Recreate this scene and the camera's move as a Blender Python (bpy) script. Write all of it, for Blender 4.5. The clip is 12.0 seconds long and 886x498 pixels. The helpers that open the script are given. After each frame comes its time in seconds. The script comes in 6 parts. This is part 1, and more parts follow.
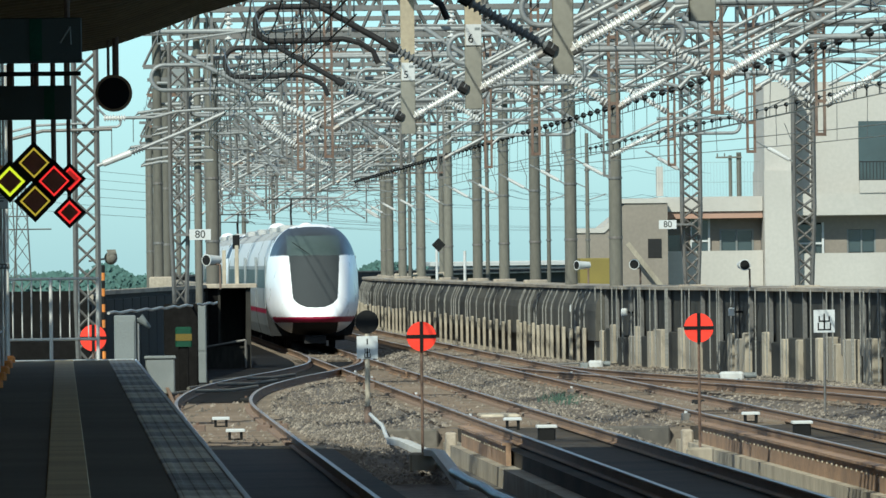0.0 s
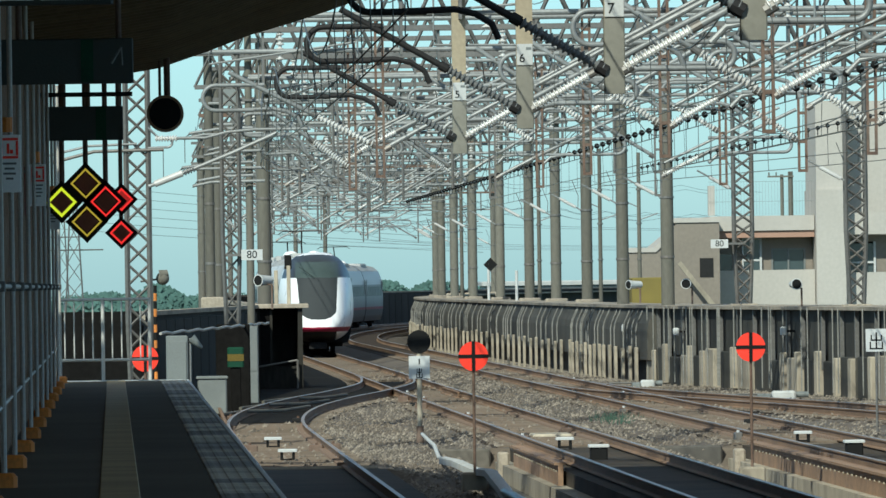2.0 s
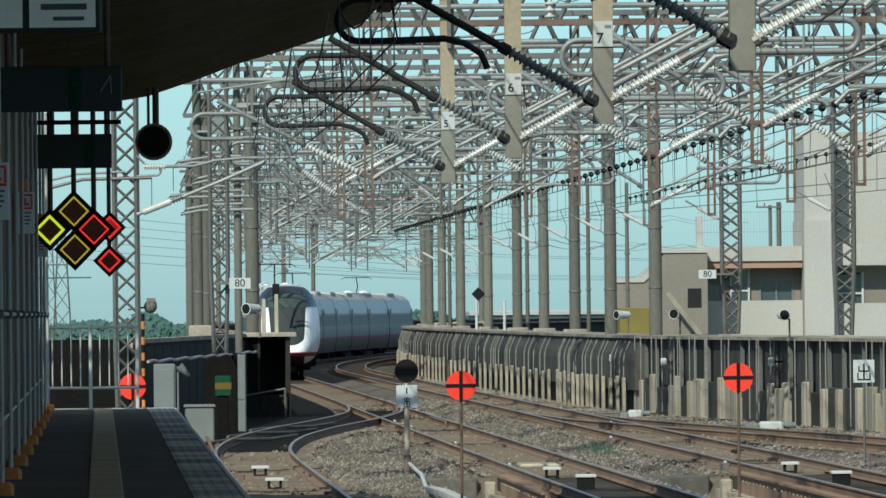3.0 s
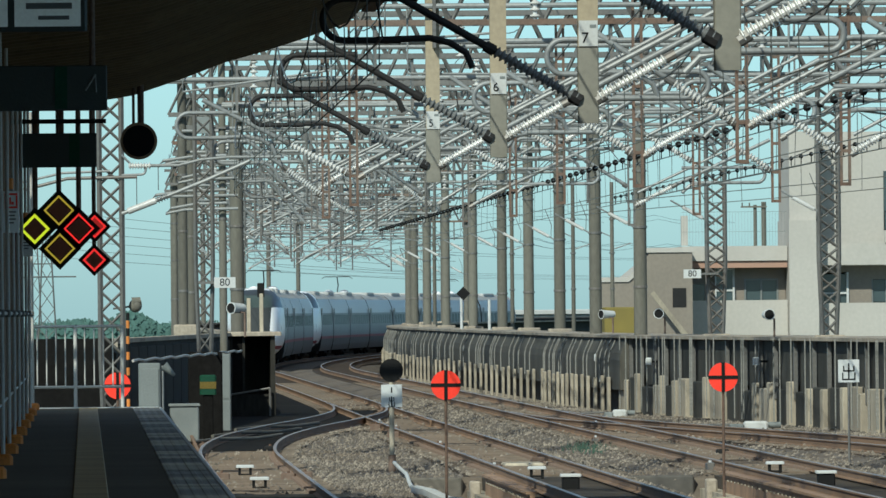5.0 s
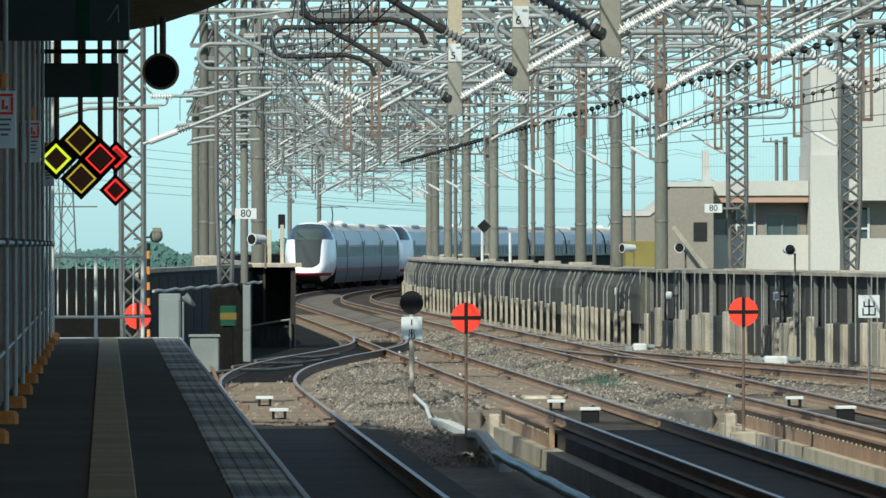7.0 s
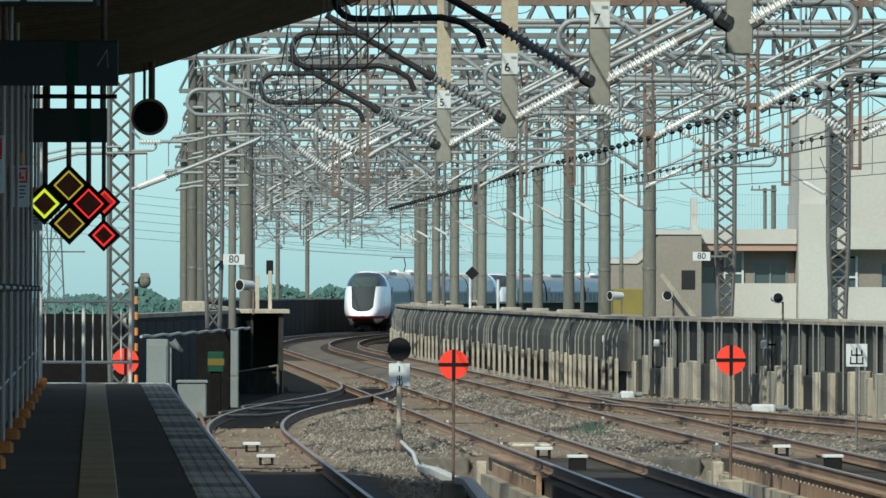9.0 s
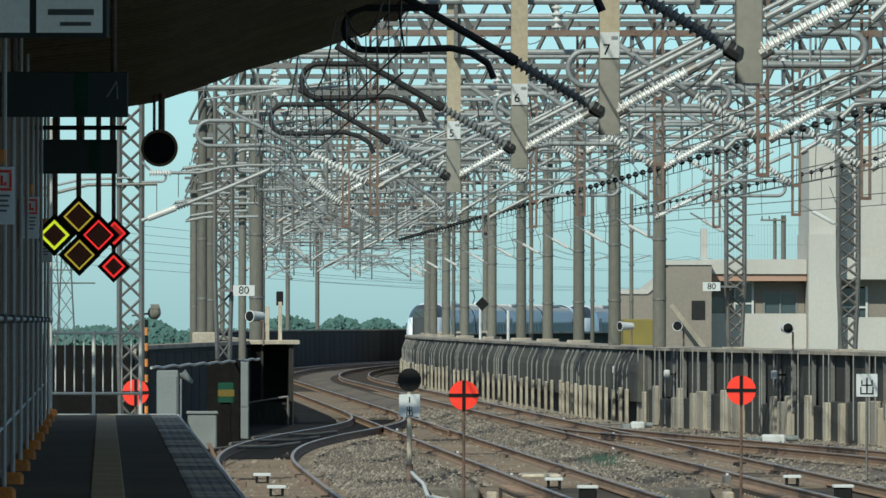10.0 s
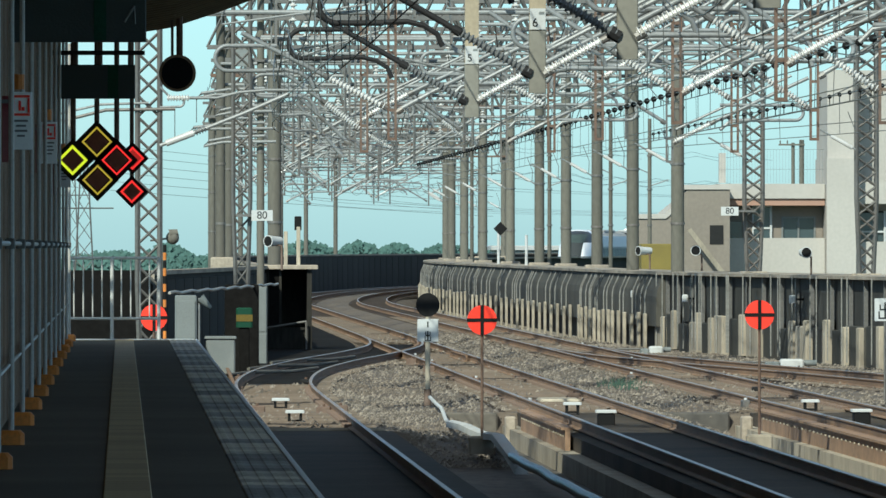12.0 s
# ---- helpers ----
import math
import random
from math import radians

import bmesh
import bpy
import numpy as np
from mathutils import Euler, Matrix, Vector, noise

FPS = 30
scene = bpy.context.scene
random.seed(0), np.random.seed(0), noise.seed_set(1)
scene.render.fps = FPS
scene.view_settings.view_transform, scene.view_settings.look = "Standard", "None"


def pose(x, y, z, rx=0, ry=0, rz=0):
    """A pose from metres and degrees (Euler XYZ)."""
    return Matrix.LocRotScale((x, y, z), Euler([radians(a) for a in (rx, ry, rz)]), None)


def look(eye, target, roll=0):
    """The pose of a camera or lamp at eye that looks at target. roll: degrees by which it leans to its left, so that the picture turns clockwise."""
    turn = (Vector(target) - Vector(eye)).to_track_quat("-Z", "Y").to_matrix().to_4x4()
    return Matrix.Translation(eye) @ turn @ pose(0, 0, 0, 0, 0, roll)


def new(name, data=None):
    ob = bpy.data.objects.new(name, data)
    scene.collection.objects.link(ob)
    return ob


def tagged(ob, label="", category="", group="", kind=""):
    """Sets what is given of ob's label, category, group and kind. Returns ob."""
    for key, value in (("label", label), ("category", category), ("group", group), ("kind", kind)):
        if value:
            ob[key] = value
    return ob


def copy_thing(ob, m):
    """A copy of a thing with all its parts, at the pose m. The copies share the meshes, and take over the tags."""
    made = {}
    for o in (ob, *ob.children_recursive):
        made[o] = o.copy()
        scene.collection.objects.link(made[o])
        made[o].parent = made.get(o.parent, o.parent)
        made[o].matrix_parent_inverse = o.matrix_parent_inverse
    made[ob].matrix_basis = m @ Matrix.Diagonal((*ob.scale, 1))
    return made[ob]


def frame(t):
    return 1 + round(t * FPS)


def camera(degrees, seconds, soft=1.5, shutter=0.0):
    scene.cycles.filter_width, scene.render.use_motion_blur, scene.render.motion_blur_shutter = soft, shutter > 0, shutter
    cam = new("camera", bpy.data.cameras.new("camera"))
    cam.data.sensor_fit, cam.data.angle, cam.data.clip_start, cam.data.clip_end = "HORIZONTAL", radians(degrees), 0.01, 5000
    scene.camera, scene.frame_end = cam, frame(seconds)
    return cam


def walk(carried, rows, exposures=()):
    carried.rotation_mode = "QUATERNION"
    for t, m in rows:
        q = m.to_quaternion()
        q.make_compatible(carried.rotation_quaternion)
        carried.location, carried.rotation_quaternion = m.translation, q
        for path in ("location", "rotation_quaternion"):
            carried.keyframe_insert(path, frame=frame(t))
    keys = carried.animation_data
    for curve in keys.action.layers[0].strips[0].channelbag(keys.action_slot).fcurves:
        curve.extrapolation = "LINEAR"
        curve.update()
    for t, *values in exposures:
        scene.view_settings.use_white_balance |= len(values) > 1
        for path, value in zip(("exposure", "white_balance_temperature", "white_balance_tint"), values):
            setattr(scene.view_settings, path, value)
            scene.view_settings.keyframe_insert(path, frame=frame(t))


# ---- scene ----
# A long lens on a station platform: it turns but does not travel.
cam = camera(5.0, 12.0, soft=1.5)
EYE = (0.0, 0.0, 2.75)
TURNS = [
    (0.0, -2.1563, 0.0751, 0.701),
    (0.5, -1.9721, -0.0246, 0.819),
    (1.0, -1.9777, -0.0057, 0.702),
    (1.5, -1.9083, 0.0624, 0.820),
    (2.0, -1.8637, 0.1907, 0.820),
    (2.5, -2.0630, 0.2358, 0.585),
    (3.0, -1.9323, 0.3552, 0.586),
    (3.2, -1.9219, 0.4375, 0.232),
    (4.8, -1.8810, 0.3174, 0.480),
    (5.0, -2.0175, 0.3512, 0.538),
    (5.5, -1.8956, 0.1068, 0.588),
    (6.0, -1.7931, -0.1746, 0.377),
    (6.5, -1.7109, -0.0732, 0.322),
    (6.7, -1.7935, -0.0550, 0.240),
    (8.3, -2.0095, 0.1405, -0.009),
    (8.5, -2.0625, 0.1611, 0.088),
    (9.0, -1.9683, 0.2352, -0.136),
    (9.5, -1.9440, 0.2470, -0.210),
    (10.0, -1.9115, 0.4087, -0.049),
    (10.5, -2.0040, 0.3404, 0.011),
    (11.0, -1.8577, 0.0026, -0.073),
    (11.5, -1.8647, -0.0085, 0.055),
    (12.0, -1.8086, -0.0160, -0.000),
]
walk(cam, [(t, pose(*EYE, 90 + pitch, roll, yaw)) for t, yaw, pitch, roll in TURNS],
     exposures=[(t, e, 5700, -1) for t, e in ((0.0, 0.08), (2.5, -0.15), (3.0, -0.21), (5.0, -0.2), (5.5, -0.16), (6.5, 0.2), (8.5, -0.02), (9.5, -0.1), (10.5, -0.27), (11.2, 0.02), (12.0, 0.06))])

# ---- light: afternoon sun from behind and to one side, clear hazy sky ----
SUN_EL, SUN_AZ = radians(36), radians(25)
world = bpy.data.worlds.new("sky")
scene.world = world
world.use_nodes = True
wn = world.node_tree
sky = wn.nodes.new("ShaderNodeTexSky")
sky.sky_type, sky.sun_disc = "NISHITA", False
sky.sun_elevation, sky.sun_rotation = SUN_EL, math.pi + SUN_AZ
sky.air_density, sky.dust_density, sky.ozone_density = 1.0, 0.6, 1.8
wn.nodes["Background"].inputs["Strength"].default_value = 0.112
haze = wn.nodes.new("ShaderNodeMix")
haze.data_type, haze.blend_type = "RGBA", "MULTIPLY"
haze.inputs["Factor"].default_value = 1.0
haze.inputs["B"].default_value = (0.80, 1.12, 1.40, 1)
wn.links.new(sky.outputs[0], haze.inputs["A"])
# the sky pales from the horizon upwards, added to take blue from shadows
pale = wn.nodes.new("ShaderNodeHueSaturation")
pale.inputs["Saturation"].default_value, pale.inputs["Value"].default_value = 0.12, 0.83
wn.links.new(sky.outputs[0], pale.inputs["Color"])
where, split, height = wn.nodes.new("ShaderNodeTexCoord"), wn.nodes.new("ShaderNodeSeparateXYZ"), wn.nodes.new("ShaderNodeMapRange")
height.inputs["From Min"].default_value, height.inputs["From Max"].default_value = 0.06, 0.6
wn.links.new(where.outputs["Generated"], split.inputs[0])
wn.links.new(split.outputs["Z"], height.inputs["Value"])
cover = wn.nodes.new("ShaderNodeMix")
cover.data_type = "RGBA"
wn.links.new(height.outputs[0], cover.inputs["Factor"])
wn.links.new(haze.outputs["Result"], cover.inputs["A"])
wn.links.new(pale.outputs[0], cover.inputs["B"])
wn.links.new(cover.outputs["Result"], wn.nodes["Background"].inputs["Color"])
sun_data = bpy.data.lights.new("sun", "SUN")
sun_data.energy, sun_data.angle, sun_data.color = 5.0, radians(0.53), (1.0, 0.91, 0.745)
sun = new("sun", sun_data)
sun.matrix_world = look((0, 0, 50), (math.sin(SUN_AZ) * math.cos(SUN_EL), math.cos(SUN_AZ) * math.cos(SUN_EL), 50 - math.sin(SUN_EL)))


# ---- materials ----
def material(name, colour, rough=0.7, metal=0.0, vary=0.25, scale=3.0, fine=40.0, bump=0.2, stain=None, stain_amount=0.0,
             random_piece=0.0, island=0.0, stretch=(1, 1, 1), emit=None, bump_dist=0.01, spec=0.5):
    m = bpy.data.materials.new(name)
    m.use_nodes = True
    nt = m.node_tree
    nd, ln = nt.nodes, nt.links
    b = nd["Principled BSDF"]
    b.inputs["Metallic"].default_value = metal
    b.inputs["Specular IOR Level"].default_value = spec
    tc = nd.new("ShaderNodeTexCoord")
    mp = nd.new("ShaderNodeMapping")
    mp.inputs["Scale"].default_value = stretch
    ln.new(tc.outputs["Object"], mp.inputs["Vector"])
    big, small = nd.new("ShaderNodeTexNoise"), nd.new("ShaderNodeTexNoise")
    big.inputs["Scale"].default_value, small.inputs["Scale"].default_value = scale, fine
    big.inputs["Detail"].default_value, small.inputs["Detail"].default_value = 5, 3
    for n in (big, small):
        ln.new(mp.outputs[0], n.inputs["Vector"])
    add = nd.new("ShaderNodeMath")
    add.operation = "ADD"
    ln.new(big.outputs["Fac"], add.inputs[0])
    ln.new(small.outputs["Fac"], add.inputs[1])
    rng = nd.new("ShaderNodeMapRange")
    rng.inputs["From Min"].default_value, rng.inputs["From Max"].default_value = 0.65, 1.35
    rng.inputs["To Min"].default_value, rng.inputs["To Max"].default_value = 1 - vary, 1 + vary
    ln.new(add.outputs[0], rng.inputs["Value"])
    last = rng.outputs[0]
    for amount, node, socket in ((random_piece, "ShaderNodeObjectInfo", "Random"), (island, "ShaderNodeNewGeometry", "Random Per Island")):
        if amount:
            src = nd.new(node)
            r2 = nd.new("ShaderNodeMapRange")
            r2.inputs["To Min"].default_value, r2.inputs["To Max"].default_value = 1 - amount, 1 + amount
            ln.new(src.outputs[socket], r2.inputs["Value"])
            mul = nd.new("ShaderNodeMath")
            mul.operation = "MULTIPLY"
            ln.new(last, mul.inputs[0])
            ln.new(r2.outputs[0], mul.inputs[1])
            last = mul.outputs[0]
    base = nd.new("ShaderNodeMix")
    base.data_type, base.blend_type = "RGBA", "MULTIPLY"
    base.inputs["Factor"].default_value = 1.0
    base.inputs["A"].default_value = (*colour, 1)
    ln.new(last, base.inputs["B"])
    out = base.outputs["Result"]
    if stain:
        sn = nd.new("ShaderNodeTexNoise")
        sn.inputs["Scale"].default_value, sn.inputs["Detail"].default_value = scale * 0.6, 6
        ln.new(mp.outputs[0], sn.inputs["Vector"])
        sr = nd.new("ShaderNodeMapRange")
        sr.inputs["From Min"].default_value, sr.inputs["From Max"].default_value = 0.48, 0.68
        sr.inputs["To Max"].default_value = stain_amount
        ln.new(sn.outputs["Fac"], sr.inputs["Value"])
        mx = nd.new("ShaderNodeMix")
        mx.data_type = "RGBA"
        mx.inputs["B"].default_value = (*stain, 1)
        ln.new(sr.outputs[0], mx.inputs["Factor"])
        ln.new(out, mx.inputs["A"])
        out = mx.outputs["Result"]
    ln.new(out, b.inputs["Base Color"])
    rr = nd.new("ShaderNodeMapRange")
    rr.inputs["To Min"].default_value, rr.inputs["To Max"].default_value = max(0.03, rough - 0.12), min(1, rough + 0.12)
    ln.new(big.outputs["Fac"], rr.inputs["Value"])
    ln.new(rr.outputs[0], b.inputs["Roughness"])
    if bump:
        bp = nd.new("ShaderNodeBump")
        bp.inputs["Strength"].default_value, bp.inputs["Distance"].default_value = bump, bump_dist
        ln.new(small.outputs["Fac"], bp.inputs["Height"])
        ln.new(bp.outputs[0], b.inputs["Normal"])
    if emit:
        b.inputs["Emission Color"].default_value = (*emit[:3], 1)
        b.inputs["Emission Strength"].default_value = emit[3]
    return m


CONCRETE = material("concrete", (0.34, 0.29, 0.225), 0.85, scale=0.8, fine=14, vary=0.3, stain=(0.16, 0.14, 0.12), stain_amount=0.6)
OLD_CONCRETE = material("old_concrete", (0.34, 0.29, 0.225), 0.9, scale=0.5, fine=9, vary=0.35, stain=(0.10, 0.10, 0.09), stain_amount=0.7, stretch=(1, 1, 0.25))
TAN_CONCRETE = material("tan_concrete", (0.36, 0.315, 0.24), 0.85, scale=1.2, fine=11, vary=0.3, stain=(0.2, 0.17, 0.13), stain_amount=0.7, random_piece=0.2, stretch=(1, 1, 0.4))
DECK = material("deck_concrete", (0.11, 0.098, 0.08), 0.9, scale=0.4, fine=6, vary=0.35, stain=(0.07, 0.07, 0.07), stain_amount=0.6)
# random stains, and a base tone lowered for the deep shade on the beds
SLAB = material("shade_dark_slab", (0.07, 0.057, 0.043), 0.9, spec=0.15, scale=0.5, fine=8, vary=0.35, stain=(0.03, 0.028, 0.025), stain_amount=0.6)
NOTICE = material("notice_white", (0.85, 0.86, 0.85), 0.4, vary=0.05, bump=0)
ASPHALT = material("platform_asphalt", (0.105, 0.086, 0.056), 0.9, spec=0.12, scale=0.35, fine=60, vary=0.35, bump=0.3, stain=(0.075, 0.063, 0.043), stain_amount=0.5)
TACTILE = material("tactile_tile", (0.36, 0.26, 0.11), 0.75, scale=1.5, fine=30, vary=0.25, random_piece=0.15, stain=(0.10, 0.09, 0.07), stain_amount=0.5)
EDGE_TILE = material("edge_tile", (0.48, 0.44, 0.35), 0.75, scale=2.0, fine=30, vary=0.3, random_piece=0.3, stain=(0.16, 0.145, 0.115), stain_amount=0.6)
EDGE_TILE_WORN = material("edge_tile_worn", (0.26, 0.25, 0.22), 0.8, scale=2.0, fine=30, vary=0.3, random_piece=0.3, stain=(0.10, 0.10, 0.09), stain_amount=0.6)
TRACK_STAIN = material("rust_stained_bed", (0.056, 0.041, 0.029), 0.95, spec=0.2, scale=0.35, fine=7, vary=0.5, bump=0.5, bump_dist=0.03, stain=(0.028, 0.022, 0.018), stain_amount=0.6)
LEAN_PANEL = material("leaning_panel", (0.072, 0.068, 0.057), 0.85, spec=0.25, scale=0.5, fine=9, vary=0.4, stain=(0.035, 0.034, 0.03), stain_amount=0.6, stretch=(1, 1, 0.25))
WINDSCREEN_TOP = material("windscreen_surround", (0.035, 0.04, 0.042), 0.35, spec=0.2, scale=1.2, vary=0.15, bump=0)
RIB_PALE = material("pale_rib", (0.23, 0.225, 0.205), 0.65, scale=1.0, fine=15, vary=0.35, spec=0.3, stain=(0.09, 0.085, 0.07), stain_amount=0.5)
POST_GREY = material("grey_tan_steel", (0.20, 0.19, 0.155), 0.65, scale=0.9, fine=15, vary=0.15, stain=(0.15, 0.14, 0.115), stain_amount=0.4)
TRAIN_LIGHT = material("train_light", (0.60, 0.61, 0.605), 0.45, spec=0.2, scale=0.6, vary=0.06, bump=0)
BANNER_RED = material("banner_red", (0.20, 0.022, 0.03), 0.6, scale=2, vary=0.2, bump=0, stain=(0.4, 0.3, 0.28), stain_amount=0.3)
WHITE_LINE = material("white_line", (0.72, 0.74, 0.72), 0.6, scale=2.0, vary=0.15)
BALLAST = material("ballast", (0.125, 0.103, 0.08), 0.95, scale=0.5, fine=5.0, vary=0.5, bump=0.9, bump_dist=0.06, stain=(0.11, 0.08, 0.055), stain_amount=0.6)
STONE = material("ballast_stone", (0.20, 0.172, 0.138), 0.92, scale=0.25, fine=20, vary=0.25, island=0.55, stain=(0.13, 0.098, 0.07), stain_amount=0.6)
SLEEPER = material("sleeper", (0.15, 0.12, 0.09), 0.9, scale=0.7, fine=12, vary=0.3, random_piece=0.25, stain=(0.15, 0.10, 0.065), stain_amount=0.7)
RUST = material("rail_rust", (0.215, 0.135, 0.08), 0.8, metal=0.0, scale=0.5, fine=25, vary=0.4)
RAIL_TOP = material("rail_polished", (0.40, 0.30, 0.21), 0.38, metal=0.6, scale=0.4, fine=20, vary=0.15, bump=0.05)
GIRDER = material("rusty_girder", (0.30, 0.19, 0.115), 0.8, scale=1.2, fine=14, vary=0.35, stain=(0.18, 0.12, 0.08), stain_amount=0.6)
RUSTY_STEEL = material("rusty_steel", (0.13, 0.082, 0.058), 0.8, scale=1.5, fine=20, vary=0.4, stain=(0.2, 0.17, 0.14), stain_amount=0.5)
GALV = material("galvanised_steel", (0.15, 0.145, 0.135), 0.5, metal=0.3, scale=0.8, fine=15, vary=0.25, bump=0.1, stain=(0.19, 0.145, 0.11), stain_amount=0.4)
PIPE = material("bracket_pipe", (0.25, 0.258, 0.255), 0.5, metal=0.2, scale=0.7, fine=15, vary=0.25, bump=0.05, stain=(0.12, 0.115, 0.105), stain_amount=0.4, spec=0.4)
DARK_PIPE = material("weathered_dark_pipe", (0.022, 0.021, 0.021), 0.65, spec=0.25, scale=1.5, fine=20, vary=0.3)
PORCELAIN = material("porcelain", (0.58, 0.575, 0.55), 0.25, scale=2, vary=0.15, bump=0, stain=(0.35, 0.33, 0.3), stain_amount=0.4)
GREY_INSULATOR = material("grey_insulator", (0.15, 0.155, 0.155), 0.35, scale=2, vary=0.2, bump=0)
POLE = material("pole_concrete", (0.125, 0.118, 0.096), 0.85, scale=0.5, fine=12, vary=0.22, stain=(0.09, 0.08, 0.07), stain_amount=0.55, stretch=(1, 1, 0.3), random_piece=0.2)
TAN_STEEL = material("tan_painted_steel", (0.33, 0.275, 0.185), 0.6, scale=0.9, fine=15, vary=0.2, stain=(0.27, 0.22, 0.15), stain_amount=0.45)
WIRE = material("wire", (0.12, 0.125, 0.12), 0.5, metal=0.4, vary=0.2)
COPPER = material("contact_wire", (0.22, 0.19, 0.15), 0.45, metal=0.6, vary=0.2)
BLACK = material("black_enamel", (0.012, 0.012, 0.012), 0.8, vary=0.2, spec=0.15)
WHITE = material("white_enamel", (0.52, 0.53, 0.52), 0.7, spec=0.15, scale=2, vary=0.1, stain=(0.42, 0.40, 0.35), stain_amount=0.4)
WHITE_PIPE = material("white_painted_pipe", (0.42, 0.40, 0.36), 0.55, scale=1.5, vary=0.2, stain=(0.28, 0.24, 0.19), stain_amount=0.45)
FENCE_PAINT = material("weathered_fence_paint", (0.50, 0.49, 0.46), 0.6, scale=1.5, vary=0.2, stain=(0.33, 0.30, 0.25), stain_amount=0.4)
ORANGE = material("orange_reflective", (0.90, 0.045, 0.02), 0.4, scale=3, vary=0.1)
ORANGE_PAINT = material("orange_paint", (0.55, 0.19, 0.03), 0.6, scale=3, vary=0.25, random_piece=0.15)
YELLOW = material("yellow_paint", (0.13, 0.095, 0.02), 0.6, scale=3, vary=0.25, spec=0.2)
GREEN = material("green_paint", (0.009, 0.05, 0.027), 0.6, scale=3, vary=0.25, spec=0.2)
GREY_BOX = material("grey_cabinet_paint", (0.17, 0.185, 0.18), 0.55, scale=1.2, vary=0.15, stain=(0.3, 0.31, 0.29), stain_amount=0.5)
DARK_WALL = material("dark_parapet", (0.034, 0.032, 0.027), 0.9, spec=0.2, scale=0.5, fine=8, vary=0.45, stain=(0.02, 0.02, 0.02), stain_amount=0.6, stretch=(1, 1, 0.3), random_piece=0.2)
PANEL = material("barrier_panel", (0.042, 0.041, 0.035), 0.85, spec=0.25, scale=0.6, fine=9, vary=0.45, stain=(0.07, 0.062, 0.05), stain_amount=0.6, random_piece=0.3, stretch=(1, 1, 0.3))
# oil stain with the shade beside the left parapet mixed into its near-black
OIL_SHADE = material("oily_shaded_ground", (0.014, 0.013, 0.012), 0.95, spec=0.05, scale=0.4, fine=6, vary=0.4, stain=(0.035, 0.03, 0.025), stain_amount=0.5)
OCHRE = material("ochre_paint", (0.19, 0.15, 0.035), 0.8, scale=0.6, vary=0.25)
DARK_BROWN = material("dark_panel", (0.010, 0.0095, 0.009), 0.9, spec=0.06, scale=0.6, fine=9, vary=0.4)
RIBBED = material("ribbed_cladding", (0.20, 0.125, 0.075), 0.75, scale=0.8, fine=10, vary=0.25, random_piece=0.1, spec=0.25)
SOFFIT = material("canopy_soffit", (0.17, 0.135, 0.085), 0.75, scale=0.5, fine=10, vary=0.25, stain=(0.12, 0.095, 0.06), stain_amount=0.5, spec=0.3)
SIGN_DARK = material("dark_sign_board", (0.022, 0.03, 0.028), 0.5, scale=1.5, vary=0.15)
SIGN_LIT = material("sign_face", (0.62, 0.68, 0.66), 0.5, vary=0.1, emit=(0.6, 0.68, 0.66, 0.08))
TRAIN_WHITE = material("train_white", (0.88, 0.88, 0.88), 0.3, scale=0.8, vary=0.04, bump=0, spec=0.3)
TRAIN_GREY = material("train_grey", (0.16, 0.168, 0.168), 0.55, spec=0.15, scale=0.6, vary=0.1, bump=0)
TRAIN_SIDE = material("train_side", (0.27, 0.285, 0.28), 0.5, spec=0.2, scale=0.6, vary=0.06, bump=0)
TRAIN_ROOF = material("train_roof", (0.40, 0.405, 0.395), 0.6, spec=0.15, scale=0.8, vary=0.15, stain=(0.34, 0.33, 0.31), stain_amount=0.4)
TRAIN_DARK = material("train_hatch", (0.045, 0.05, 0.052), 0.7, spec=0.15, scale=1.2, vary=0.12, bump=0)
TRAIN_GLASS = material("train_glass", (0.06, 0.082, 0.08), 0.45, scale=0.8, vary=0.25, bump=0, spec=0.2)
MAGENTA = material("train_stripe", (0.24, 0.012, 0.04), 0.4, vary=0.1, bump=0, spec=0.2)
UNDER = material("underframe", (0.02, 0.02, 0.02), 0.8, vary=0.3, spec=0.2)
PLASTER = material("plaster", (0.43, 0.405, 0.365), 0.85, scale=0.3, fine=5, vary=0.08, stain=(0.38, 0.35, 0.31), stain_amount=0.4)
TAUPE = material("taupe_tone", (0.22, 0.19, 0.155), 0.85, scale=0.3, fine=5, vary=0.12, stain=(0.18, 0.155, 0.13), stain_amount=0.4)
PINKISH = material("brown_band", (0.36, 0.22, 0.16), 0.8, scale=0.4, vary=0.12)
WINDOW = material("window_glass", (0.05, 0.07, 0.075), 0.1, scale=0.5, vary=0.3, bump=0)
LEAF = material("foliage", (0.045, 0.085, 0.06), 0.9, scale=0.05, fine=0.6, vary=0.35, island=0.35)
# distance haze is mixed into this green: paler and bluer than LEAF
HAZED_LEAF = material("haze_painted_foliage", (0.075, 0.135, 0.12), 1.0, scale=0.08, fine=0.6, vary=0.25, island=0.12, spec=0.02)
GRASS = material("fields", (0.07, 0.10, 0.05), 0.95, scale=0.01, fine=0.2, vary=0.35)
MIRROR_BACK = material("lamp_shell", (0.30, 0.19, 0.11), 0.55, scale=4, vary=0.25)


